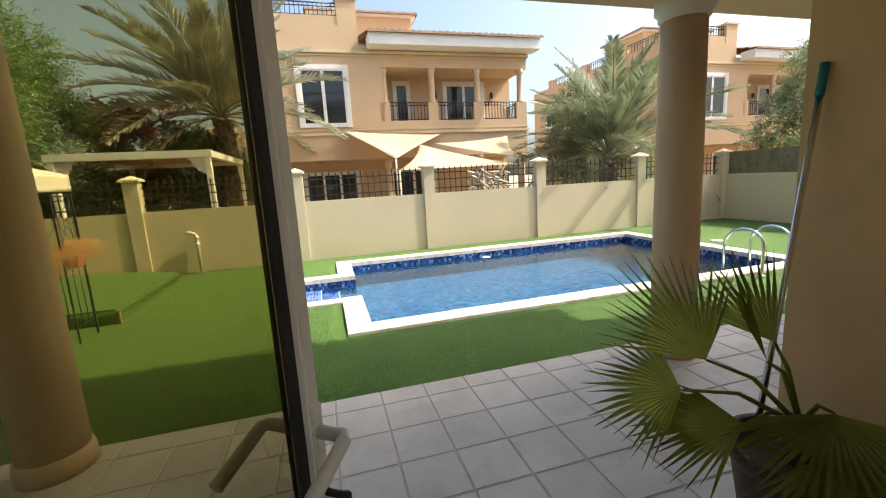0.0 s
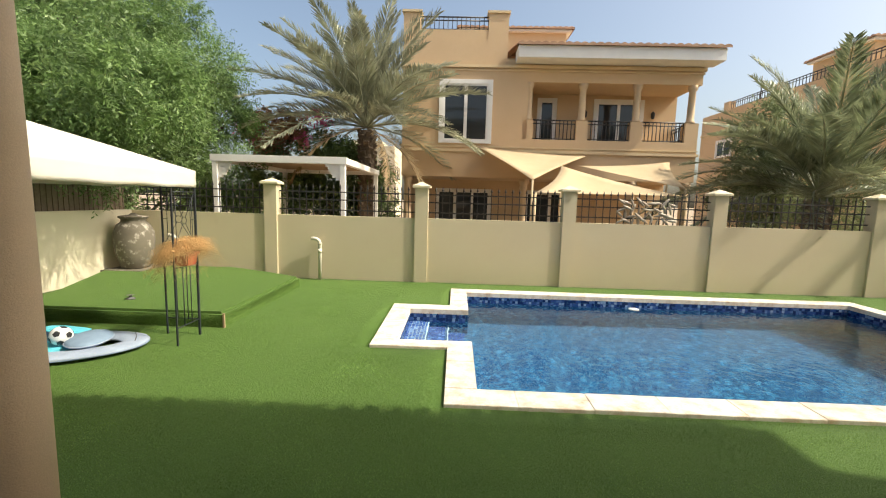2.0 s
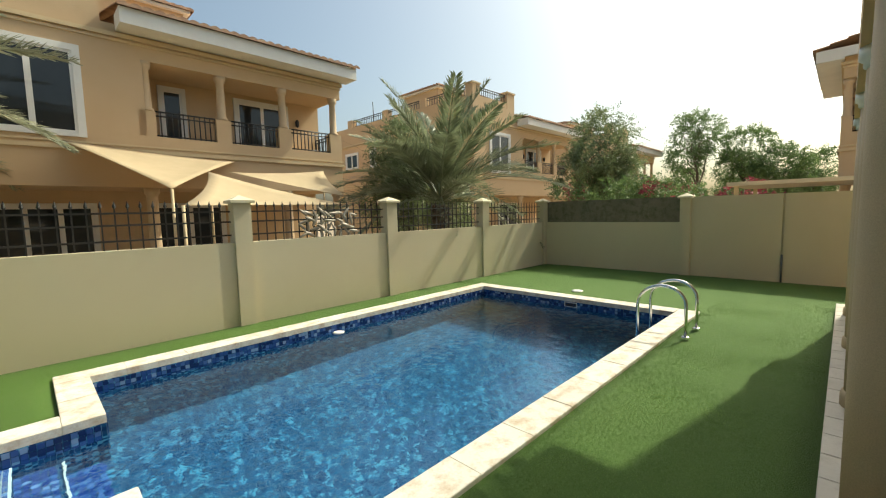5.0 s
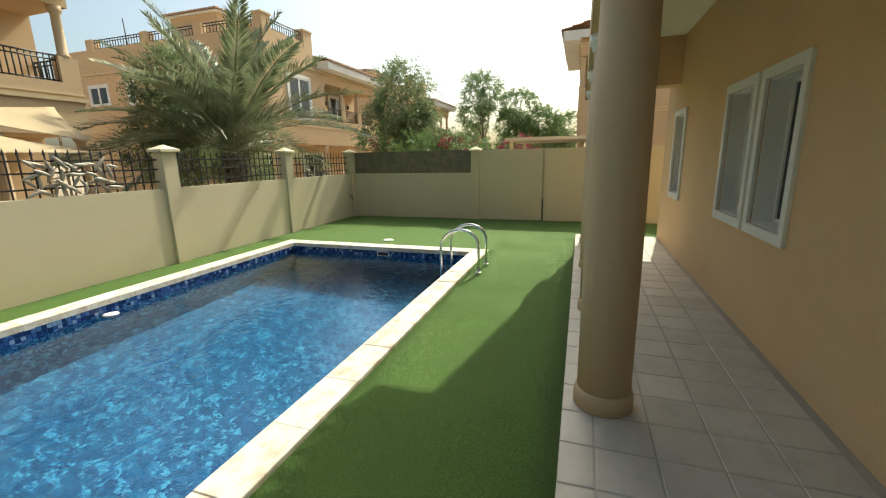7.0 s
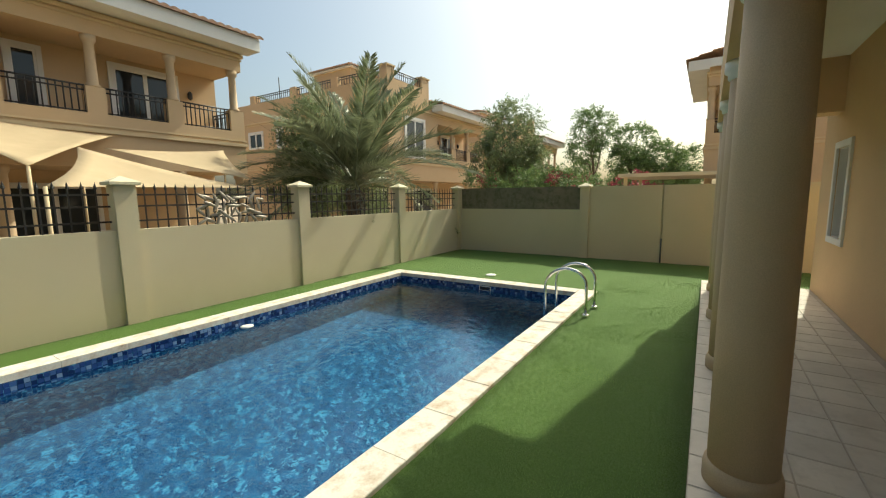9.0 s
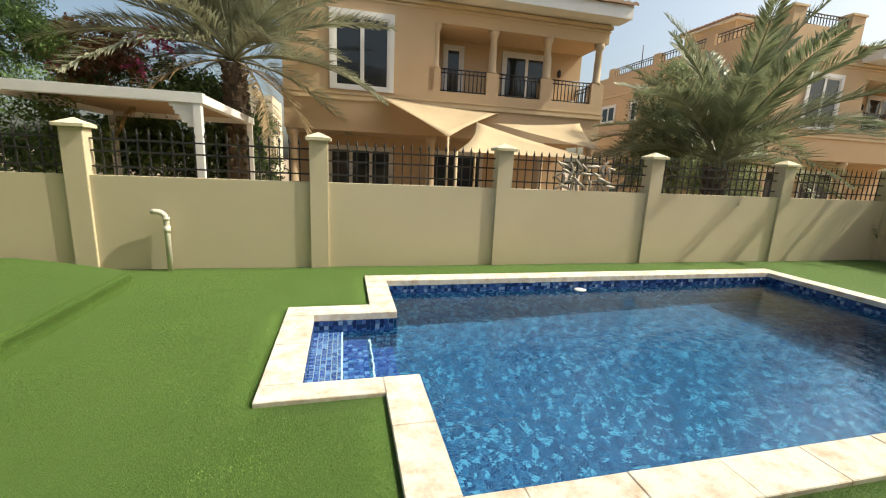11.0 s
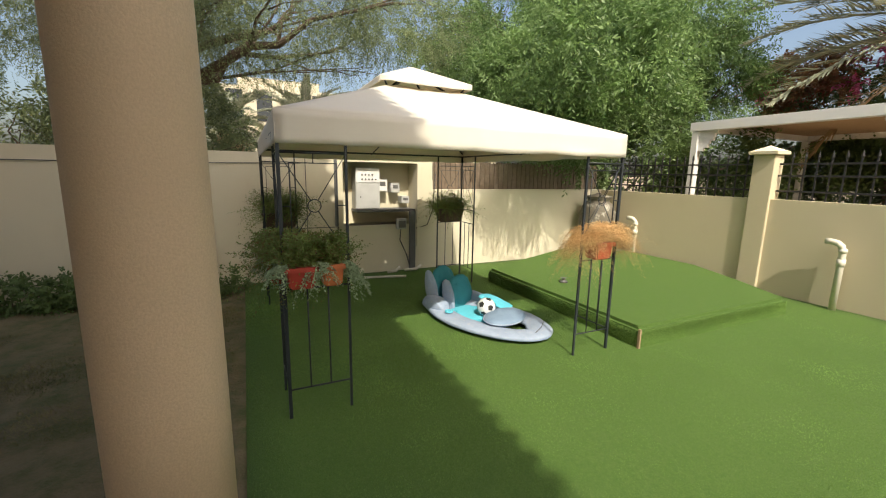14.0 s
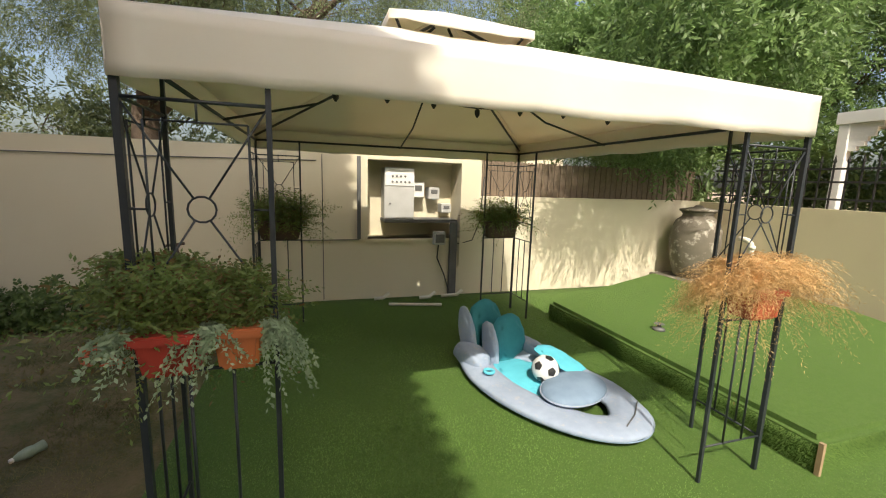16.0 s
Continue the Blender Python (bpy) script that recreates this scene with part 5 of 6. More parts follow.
# ---- potted fan palm and pole ----
pp = thing("fan_palm", "potted fan palm with green fan leaves and brown tips", "potted palm", (2.08, 1.12, PATIO_Z))
part("pot", lathe([(0.17, 0), (0.22, 0.30), (0.24, 0.36), (0.25, 0.36), (0.25, 0.40), (0.22, 0.40), (0.21, 0.36), (0.02, 0.35)], 28), BROWN, pp)
part("stump", tubes((((0, 0, 0.34), (0.02, 0.02, 0.52)), (0.07, 0.05))), PALM_BARK, pp)


def fan_leaf(base, tip_at, face, r, seed, spread=2.2, blades=30, toward=None):
    g = random.Random(seed)
    base, c = Vector(base), Vector(tip_at)
    stalk_dir = (c - base).normalized()
    nrm = Vector(face)
    nrm = nrm.normalized()
    way = Vector(toward) if toward else stalk_dir
    out = (way - nrm * way.dot(nrm)).normalized()
    sd = nrm.cross(out)
    bm = bmesh.new()
    prev = None
    for k in range(blades):
        a = -spread + 2 * spread * k / (blades - 1)
        da = spread / (blades - 1)

        def ray(t, rr, lift=0.0):
            return c + rr * (math.cos(t) * out + math.sin(t) * sd) + nrm * lift
        L = r * g.uniform(0.88, 1.08) * (1 - 0.18 * abs(a) / spread)
        p0, p1, p2 = ray(a - da, L * 0.46), ray(a, L * 0.62, 0.016), ray(a + da, L * 0.46)
        tip = ray(a + g.uniform(-.03, .03), L, -0.02 - 0.09 * g.random())
        o = bm.verts.new(c)
        dry = g.uniform(0.55, 0.85)
        v0, v1, v2, v3 = [bm.verts.new(v) for v in (p0, p1, p2, tip)]
        w0, w1, w2 = [bm.verts.new(v.lerp(tip, dry)) for v in (p0, p1, p2)]
        bm.faces.new((o, v0, v1))
        bm.faces.new((o, v1, v2))
        bm.faces.new((v0, w0, w1, v1))
        bm.faces.new((v1, w1, w2, v2))
        for f in (bm.faces.new((w0, v3, w1)), bm.faces.new((w1, v3, w2))):
            f.material_index = 1
    bmesh.ops.remove_doubles(bm, verts=bm.verts, dist=0.0008)
    lf = part("leaf", bm, FAN_LEAF, pp)
    lf.data.materials.append(BROWN_TIP)
    mid = base.lerp(c, 0.5) + Vector((0, 0, 0.06))
    part("stalk", tubes(((base, mid, c), (0.012, 0.009, 0.006)), n=7), FAN_LEAF, lf)


S = (0, 0, 0.5)
fan_leaf(S, (-0.30, 0.17, 0.76), (-0.62, -0.60, 0.40), 0.54, 1, 0.90, 22, (-0.14, 0.24, 0.38))
fan_leaf(S, (-0.30, 0.28, 0.57), (-0.60, -0.45, 0.65), 0.44, 3, 1.15, 22, (-0.36, 0.40, -0.10))
fan_leaf(S, (0.06, 0.16, 0.78), (-0.90, -0.40, 0.10), 0.46, 2, 0.62, 13, (-0.20, 0.38, 0.52))
fan_leaf((-0.02, 0.0, 0.56), (-0.06, 0.10, 0.74), (-0.9, -0.3, 0.3), 0.44, 8, 0.10, 5, (-0.06, 0.20, 0.40))
fan_leaf(S, (-0.16, 0.10, 0.48), (-0.40, -0.25, 0.88), 0.44, 4, 0.9, 20, (-0.55, 0.42, -0.2))
fan_leaf(S, (0.02, -0.10, 0.60), (-0.45, -0.2, 0.85), 0.48, 5, 1.3, 24, (-0.5, -0.4, -0.1))
fan_leaf(S, (-0.12, -0.16, 0.50), (-0.5, -0.5, 0.7), 0.42, 7, 1.2, 22, (-0.3, -0.6, -0.3))
pole = thing("cleaning_pole", "grey aluminium cleaning pole leaning on the wall", "pole", (2.10, 1.33, PATIO_Z))
part("shaft", tubes((((0, 0, 0), (0.268, 0.010, 1.80)), 0.013), n=12), STEEL, pole)
part("grip", tubes((((0.266, 0.010, 1.80), (0.286, 0.011, 1.93)), 0.017), n=12), TEAL, pole, "teal plastic grip")


# ---- neighbouring villas ----
bar_kinds = {}


def small_rail(name, t, a, b, z0, z1, step=0.14):
    """An iron railing from a to b: three rails and upright bars, each a piece of its own."""
    a, b = Vector(a), Vector(b)
    n = max(2, round((b - a).length / step))
    r = part(name, tubes(((a + Vector((0, 0, z1 - 0.02)), b + Vector((0, 0, z1 - 0.02))), 0.028), n=4), IRON, t)
    for z in (z0 + 0.03, z1 - 0.14):
        part("rail", tubes(((a + Vector((0, 0, z)), b + Vector((0, 0, z))), 0.024), n=4), IRON, r)
    key = round(z1 - z0, 2)
    for k in range(n + 1):
        if key not in bar_kinds:
            ob = part("bar", tubes((((0, 0, 0), (0, 0, z1 - z0)), 0.019), n=4), IRON, r)
            bar_kinds[key] = ob.data
        else:
            ob = new("bar", bar_kinds[key])
            ob.parent = r
        ob.location = a.lerp(b, k / n) + Vector((0, 0, z0))


def tile_roof(x0, x1, y0, y1, z0, z1, period=0.26):
    """Corrugated clay tile slope from (y0, z0) up to (y1, z1), its courses stepped."""
    bm = bmesh.new()
    nx = int((x1 - x0) / period) * 6
    courses = max(2, int((y1 - y0) / 0.42))
    rows = []
    for j in range(courses):
        for e in (0, 1):
            s = (j + e * 0.999) / courses
            y, z = y0 + (y1 - y0) * s, z0 + (z1 - z0) * s + (0.05 if e == 0 else 0.0)
            rows.append([bm.verts.new((x0 + (x1 - x0) * k / nx, y, z + 0.055 * abs(math.sin(math.pi * k / 6)))) for k in range(nx + 1)])
    for a, b in zip(rows, rows[1:]):
        for k in range(nx):
            bm.faces.new((a[k], a[k + 1], b[k + 1], b[k]))
    low = [bm.verts.new((v.co.x, v.co.y, z0 - 0.01)) for v in rows[0]]
    for k in range(nx):
        bm.faces.new((low[k], low[k + 1], rows[0][k + 1], rows[0][k]))
    return bm


def facade_window(t, x0, x1, z0, z1, y=0.0, trim=0.14, leaves=2, face="front", name="window"):
    """A window with surround, frame and panes; face 'front' looks to -y, 'left' to -x."""
    def put(bm, lo, hi):
        if face == "front":
            box(bm, (lo[0], y + lo[1], lo[2]), (hi[0], y + hi[1], hi[2]))
        else:
            box(bm, (y + lo[1], lo[0], lo[2]), (y + hi[1], hi[0], hi[2]))
    bm = bmesh.new()
    for lo, hi in (((x0, -0.06, z0), (x0 + trim, 0.03, z1)), ((x1 - trim, -0.06, z0), (x1, 0.03, z1)), ((x0 + trim, -0.06, z1 - trim), (x1 - trim, 0.03, z1)), ((x0 + trim, -0.06, z0), (x1 - trim, 0.03, z0 + trim * 0.6))):
        put(bm, lo, hi)
    w = part(name, bm, WHITE if trim < 0.2 else TRIM, t)
    bm = bmesh.new()
    a, b, c, d = x0 + trim, x1 - trim, z0 + trim * 0.6, z1 - trim
    f = 0.06
    for k in range(leaves):
        p, q = a + (b - a) * k / leaves, a + (b - a) * (k + 1) / leaves
        for lo, hi in (((p, -0.035, c), (p + f, 0.02, d)), ((q - f, -0.035, c), (q, 0.02, d)), ((p + f, -0.035, c), (q - f, 0.02, c + f)), ((p + f, -0.035, d - f), (q - f, 0.02, d))):
            put(bm, lo, hi)
    part("window_frame", bm, WHITE, w)
    for k in range(leaves):
        p, q = a + (b - a) * k / leaves, a + (b - a) * (k + 1) / leaves
        bm = bmesh.new()
        put(bm, (p + f, -0.012, c + f), (q - f, 0.0, d - f))
        part("pane", bm, WINGLASS, w)


def villa(at, label):
    """Two-storey villa: left tower with roof terrace, balcony with columns, tiled eaves. Origin at its left front corner."""
    t = thing("villa", label, "house", at, "neighbouring villas")
    W, D = 10.85, 14.0
    bm = bmesh.new()
    # ground floor: open terrace in front, closed behind
    box(bm, (0, 2.2, 0), (W, D, 3.55))
    box(bm, (0, 0, 2.62), (W, 2.2, 3.55))
    # first floor: solid left, recessed balcony right
    box(bm, (0, 0, 3.55), (4.62, D, 6.9))
    box(bm, (4.62, 1.7, 3.55), (W, D, 6.9))
    box(bm, (4.62, 0, 3.55), (W, 1.7, 4.06))
    box(bm, (4.62, 0, 6.10), (W, 1.7, 6.9))
    for a, b in ((4.45, 4.85), (6.42, 6.86), (8.40, 8.84), (10.37, W)):
        box(bm, (a, 0, 4.06), (b, 0.30, 4.76))
    box(bm, (W - 0.30, 0.3, 4.06), (W, 1.7, 4.20))
    # tower parapet
    box(bm, (0, 0, 6.9), (3.8, D, 7.55))
    box(bm, (0, 0, 7.55), (0.62, 0.5, 8.45))
    box(bm, (3.08, 0, 7.55), (3.8, 0.5, 8.45))
    box(bm, (0.62, 0.02, 7.55), (3.08, 0.3, 7.88))
    box(bm, (0, 0.5, 7.55), (0.3, D, 7.88))
    for y in (3.6, 7.2, 11.3):
        box(bm, (0, y, 7.88), (0.4, y + 0.5, 8.40))
    box(bm, (3.5, 0.5, 7.55), (3.8, D, 8.2))
    box(bm, (2.2, 4.7, 6.9), (7.0, 8.0, 9.65))
    part("wall", bm, PLASTER, t)
    tr = bmesh.new()
    for z, h, o in ((3.55, 0.10, 0.06), (3.72, 0.05, 0.03), (6.46, 0.05, 0.04), (6.56, 0.10, 0.08)):
        box(tr, (-o, -o, z), (W + o, 0.0, z + h))
        box(tr, (-o, 0, z), (0, D, z + h))
        box(tr, (W, 0, z), (W + o, D, z + h))
    for a, b in ((-0.05, 0.67), (3.03, 3.85)):
        box(tr, (a, -0.05, 8.45), (b, 0.55, 8.53))
    part("trim", tr, TRIM, t)
    part("cornice", boxes(((4.10, -0.75, 6.72), (W + 0.3, 0.0, 6.80)), ((4.10, -0.75, 6.80), (W + 0.3, -0.62, 7.12)), ((W + 0.2, -0.62, 6.80), (W + 0.3, D, 7.12)), ((4.10, -0.62, 6.80), (4.20, 0.0, 7.12))), WHITE, t)
    part("roof", tile_roof(4.05, W + 0.4, -0.85, 5.0, 7.12, 8.55), ROOF, t)
    for turn, span, depth in ((0, 5.4, 3.9), (1, 3.9, 5.4), (2, 5.4, 3.9), (3, 3.9, 5.4)):
        hip = tile_roof(-span / 2, span / 2, -depth / 2, -depth / 2 + 1.9, 9.72, 10.3)
        for v in hip.verts:
            v.co.x *= 1 - max(0.0, (v.co.y + depth / 2) / 1.9) * 3.8 / span
        bmesh.ops.transform(hip, matrix=pose(4.6, 6.35, 0, 0, 0, 90 * turn), verts=hip.verts[:])
        part("roof", hip, ROOF, t)
    part("cornice", boxes(((2.0, 4.5, 9.62), (7.2, 8.2, 9.72))), WHITE, t)
    part("antenna", tubes((((0.5, 9.3, 7.5), (0.45, 9.3, 9.35)), 0.03), n=5), IRON, t)
    for x in (0.22, 4.64, 8.67, W - 0.2):
        part("column", lathe([(0.20, 0), (0.20, 0.1), (0.16, 0.14), (0.14, 2.4), (0.19, 2.46), (0.20, 2.62)], 16, (x, 0.2, 0)), COLUMN, t)
    for x in (4.68, 6.64, 8.62, 10.6):
        part("column", lathe([(0.17, 4.76), (0.17, 4.82), (0.13, 4.86), (0.115, 5.9), (0.16, 5.95), (0.18, 6.10)], 16, (x, 0.15, 0)), COLUMN, t)
    for a, b in ((4.85, 6.42), (6.86, 8.40), (8.84, 10.37)):
        small_rail("balcony_railing", t, (a, 0.12, 0), (b, 0.12, 0), 4.08, 4.80)
    small_rail("balcony_railing", t, (W - 0.12, 0.3, 0), (W - 0.12, 1.7, 0), 4.22, 4.80)
    small_rail("roof_railing", t, (0.62, 0.15, 0), (3.08, 0.15, 0), 7.90, 8.38, 0.16)
    for a, b in ((0.5, 3.6), (4.1, 7.2), (7.7, 11.3)):
        small_rail("roof_railing", t, (0.15, a, 0), (0.15, b, 0), 7.90, 8.38, 0.2)
    facade_window(t, 1.36, 3.32, 3.86, 6.14, 0.0, 0.16)
    facade_window(t, 5.28, 6.06, 4.06, 5.95, 1.7, 0.12, 1)
    facade_window(t, 7.55, 9.55, 4.06, 5.95, 1.7, 0.14, 2, name="balcony_door")
    facade_window(t, 1.2, 3.6, 0.0, 2.25, 2.2, 0.10, 3, name="terrace_door")
    facade_window(t, 5.0, 7.2, 0.0, 2.25, 2.2, 0.10, 2, name="terrace_door")
    facade_window(t, 10.6, 12.2, 4.95, 6.08, 0.0, 0.12, 2, "left")
    facade_window(t, 8.5, 9.2, 4.85, 6.12, 0.0, 0.12, 1, "left")
    for x in (7.2, 9.9):
        part("wall_lamp", lathe([(0.02, 0), (0.07, 0.05), (0.08, 0.22), (0.03, 0.30)], 10, (x, 1.62, 5.2)), IRON, t)
    return t


v1 = villa((-1.6, 17.0, 0), "two-storey ochre villa with balcony, columns and clay tile eaves")
for m in (pose(17.4, 17.2, 0), pose(34.8, 17.1, 0), pose(32.0, 3.2, 0, 0, 0, 180)):
    copy_thing(v1, m)

# shade sails and posts over the neighbour's terrace
def sail(corners, seed, dip=0.35):
    a, b, c = [Vector(p) for p in corners]
    t = thing("shade_sail", "triangular sand-coloured shade sail over the neighbour's terrace", "shade sail", tuple(a), "shade sails")
    bm = bmesh.new()
    n = 14
    rows = []
    for i in range(n + 1):
        row = []
        for j in range(n + 1 - i):
            u, v = i / n, j / n
            w = 1 - u - v
            edge = 27 * u * v * w + 0.9 * (u * v + v * w + w * u)
            p = a * w + b * u + c * v
            ctr = (a + b + c) / 3
            p = p + (ctr - p) * 0.20 * (u * v + v * w + w * u) * 2
            p.z -= dip * edge * 0.35
            row.append(bm.verts.new(p - a))
        rows.append(row)
    for i in range(n):
        for j in range(n - i):
            bm.faces.new((rows[i][j], rows[i + 1][j], rows[i][j + 1])).smooth = True
            if j < n - i - 1:
                bm.faces.new((rows[i + 1][j], rows[i + 1][j + 1], rows[i][j + 1])).smooth = True
    bm.normal_update()
    bmesh.ops.solidify(bm, geom=bm.faces[:], thickness=0.006)
    part("cloth", bm, SAIL, t)


SA, SB, SC, SD, SE, SF, SG, SH = (1.2, 16.95, 3.75), (5.3, 16.95, 3.5), (2.65, 13.2, 2.36), (3.75, 14.4, 2.88), (2.45, 11.6, 1.97), (6.9, 13.2, 2.02), (7.6, 15.6, 3.2), (7.0, 13.3, 2.24)
sail((SA, SB, SC), 1)
sail((SD, SE, SF), 2)
sail((SG, SH, (4.4, 15.0, 2.95)), 3)
for p in (SC, SE, SF, SD, SG, SH):
    tagged(part("sail_post", tubes((((p[0], p[1], -0.05), (p[0], p[1], p[2])), 0.03)), TRIM), "slim cream post holding a shade sail", "post", "sail posts")
# decorative leaf panel on the railing
art = thing("metal_leaf_panel", "wall panel of overlapping silvery metal leaves on the railing", "garden ornament", (4.35, 9.80, 1.58))
ag = random.Random(4)
lm = bmesh.new()
bmesh.ops.create_uvsphere(lm, u_segments=10, v_segments=6, radius=0.5, matrix=Matrix.Diagonal((0.22, 0.055, 0.035, 1)))
leaf_first = part("leaf", lm, BRONZE, art)
slots = [(ix, iz) for ix in range(9) for iz in range(4)]
for k, (ix, iz) in enumerate(slots):
    ob = leaf_first if k == 0 else new("leaf", leaf_first.data)
    ob.parent = art
    ob.matrix_local = Matrix.Translation((-0.5 + 0.125 * ix + ag.uniform(-.03, .03), ag.uniform(-.03, .03), -0.19 + 0.125 * iz + ag.uniform(-.03, .03))) @ Matrix.Rotation(math.pi / 2, 4, "X") @ Matrix.Rotation(ag.uniform(0, math.pi), 4, "Z") @ Matrix.Scale(ag.uniform(0.8, 1.1) * 1.05, 4)

# pergola
pg = thing("pergola", "white timber pergola with shaped corner brackets behind the wall", "pergola", (-3.5, 12.5, 0))
px0, px1, py0, py1, pz = -5.05, -2.10, 10.75, 14.6, 2.62
for x in (px0, px1):
    for y in (py0, py1):
        part("post", boxes(((x - 0.06 + 3.5, y - 0.06 - 12.5, -0.05), (x + 0.06 + 3.5, y + 0.06 - 12.5, pz - 0.16)), bevel=0.006), WHITE, pg)
for lo, hi in (((px0 - .1, py0 - .07, pz - .16), (px1 + .1, py0 + .07, pz)), ((px0 - .1, py1 - .07, pz - .16), (px1 + .1, py1 + .07, pz)), ((px0 - .08, py0 + .07, pz - .155), (px0 + .06, py1 - .07, pz - .005)), ((px1 - .06, py0 + .07, pz - .155), (px1 + .08, py1 - .07, pz - .005))):
    part("beam", boxes(((lo[0] + 3.5, lo[1] - 12.5, lo[2]), (hi[0] + 3.5, hi[1] - 12.5, hi[2])), bevel=0.006), WHITE, pg)
part("roof_board", boxes(((px0 + 3.57, py0 - 12.42, pz - 0.05), (px1 + 3.43, py1 - 12.58, pz - 0.02))), WOODEDGE, pg)
for x, s in ((px0, 1), (px1, -1)):
    bm = bmesh.new()
    for k in range(6):
        w = 0.34 * (1 - k / 6) ** 0.6 - 0.02 * (k % 2)
        z = pz - 0.16 - 0.06 * (k + 1)
        xx = x + 3.5
        box(bm, (min(xx, xx + s * (0.06 + w)), py0 - 12.53, z), (max(xx, xx + s * (0.06 + w)), py0 - 12.47, z + 0.059))
    part("bracket", bm, WHITE, pg)

# ---- trees ----
palm("date_palm", "tall date palm with grey-green arching fronds behind the wall", (-2.45, 14.9, -0.05), 3.95, 0.24, 52, 4.1, 21, 4, 0.62, (0, 0), 3)
palm("date_palm", "date palm with upright and hanging fronds beside the wall", (9.85, 12.3, -0.05), 2.0, 0.24, 40, 4.2, 33, 0, 0.80, (0, 0), 8, PALM_GREEN)
tree("neem_tree", "dense green neem tree behind the garden wall", (-6.9, 12.6, -0.05), (-6.8, 12.5, 2.6), 9, [((-7.6, 12.5, 4.9), (1.9, 1.8, 2.0)), ((-6.4, 12.7, 4.0), (1.0, 1.0, 1.2)), ((-8.6, 12.2, 4.2), (1.6, 1.5, 1.9))], 230, 40, 0.48, 14, (0.080, 0.026), NEEM, 51, 0.15, 0.36)
tree("neem_tree", "dense green neem tree leaning over the side wall", (-8.9, 10.2, -0.05), (-8.8, 10.1, 2.2), 9, [((-8.8, 10.2, 4.6), (2.1, 2.2, 2.1)), ((-8.0, 9.0, 3.4), (1.3, 1.6, 1.3)), ((-9.6, 11.8, 4.2), (1.8, 1.6, 2.2)), ((-6.5, 8.3, 3.2), (0.85, 1.4, 0.8)), ((-6.3, 8.2, 3.3), (0.7, 1.0, 0.8)), ((-6.15, 8.5, 2.5), (0.4, 0.8, 0.6)), ((-5.75, 7.9, 2.8), (0.35, 0.6, 0.5)), ((-5.6, 8.0, 3.4), (0.5, 0.8, 0.5)), ((-5.4, 8.6, 3.4), (0.5, 0.6, 0.5)), ((-4.5, 7.2, 3.4), (0.45, 0.6, 0.4)), ((-4.3, 8.1, 3.4), (0.45, 0.6, 0.4)), ((-4.5, 8.9, 3.5), (0.45, 0.5, 0.4))], 470, 44, 0.48, 15, (0.078, 0.025), NEEM, 61, 0.15, 0.36)
tree("neem_tree", "tall leafy tree rising behind the other trees", (-11.5, 13.0, -0.05), (-11.4, 13, 3.0), 8, [((-11.5, 13, 5.6), (2.6, 2.4, 2.4)), ((-13.0, 10.0, 4.6), (2.0, 2.2, 2.2))], 170, 36, 0.55, 13, (0.13, 0.045), NEEM_DARK, 71, 0.17, 0.42)
tree("shrub", "leafy shrub filling in below the trees", (-7.4, 11.2, -0.05), (-7.4, 11.2, 0.8), 6, [((-7.2, 11.2, 2.0), (1.6, 0.9, 1.2)), ((-5.6, 12.2, 1.6), (1.2, 0.8, 0.9)), ((-3.6, 15.6, 2.0), (1.8, 0.7, 1.4))], 210, 22, 0.35, 10, (0.10, 0.04), NEEM_DARK, 81, 0.06, 0.4)
for k, (mt, pts, c) in enumerate(((BLOOM, [((-4.2, 14.5, 3.9), (0.6, 0.3, 0.4)), ((-6.3, 14.4, 3.7), (0.25, 0.3, 0.2))], 11), (RUST, [((-5.4, 14.6, 3.8), (1.0, 0.4, 0.5))], 60), (NEEM_DARK, [((-4.6, 15.2, 2.9), (1.9, 0.6, 1.1))], 140))):
    (v, f), _ = crown_quads(91 + k, pts, c, 16, 0.22, 9, (0.07, 0.05), 0.22)
    if k == 0:
        bg = thing("bougainvillea", "bougainvillea with magenta and rust-red blooms over the pergola", "shrub", (-4.0, 15.1, 0))
        part("stem", tubes((((0.3, 0.2, -0.05), (0.2, 0.1, 1.6), (0.0, 0.0, 2.8), (0.6, 0, 3.0)), (0.05, 0.04, 0.03, 0.02))), BARK, bg)
    part_np("blossom" if k < 2 else "foliage", v - np.array((-4.0, 15.1, 0)), f, mt, bg)
tree("acacia_tree", "spreading acacia with a grey trunk and feathery sparse leaves", (-9.4, 1.0, -0.05), (-9.3, 1.15, 2.6), 7, [((-8.6, 3.6, 4.6), (2.6, 2.6, 0.9)), ((-9.8, 0.2, 4.4), (2.2, 2.4, 1.0)), ((-7.6, 1.4, 4.9), (1.6, 2.2, 0.7)), ((-8.2, 6.0, 4.5), (1.4, 1.2, 0.6)), ((-9.2, 2.2, 4.0), (1.6, 2.0, 0.8))], 760, 16, 0.45, 20, (0.05, 0.014), GREY_GREEN, 101, 0.24, 0.4, 0.4)
tree("broadleaf_tree", "rounded grey-green tree beyond the end wall", (15.0, 9.0, -0.05), (15.0, 9.0, 1.8), 9, [((14.9, 9.2, 3.8), (0.8, 0.9, 1.6)), ((15.1, 8.7, 2.7), (0.7, 0.7, 1.0)), ((14.7, 9.9, 2.7), (0.7, 0.7, 0.9))], 150, 20, 0.35, 10, (0.085, 0.035), GREY_GREEN, 111, 0.12, 0.35)
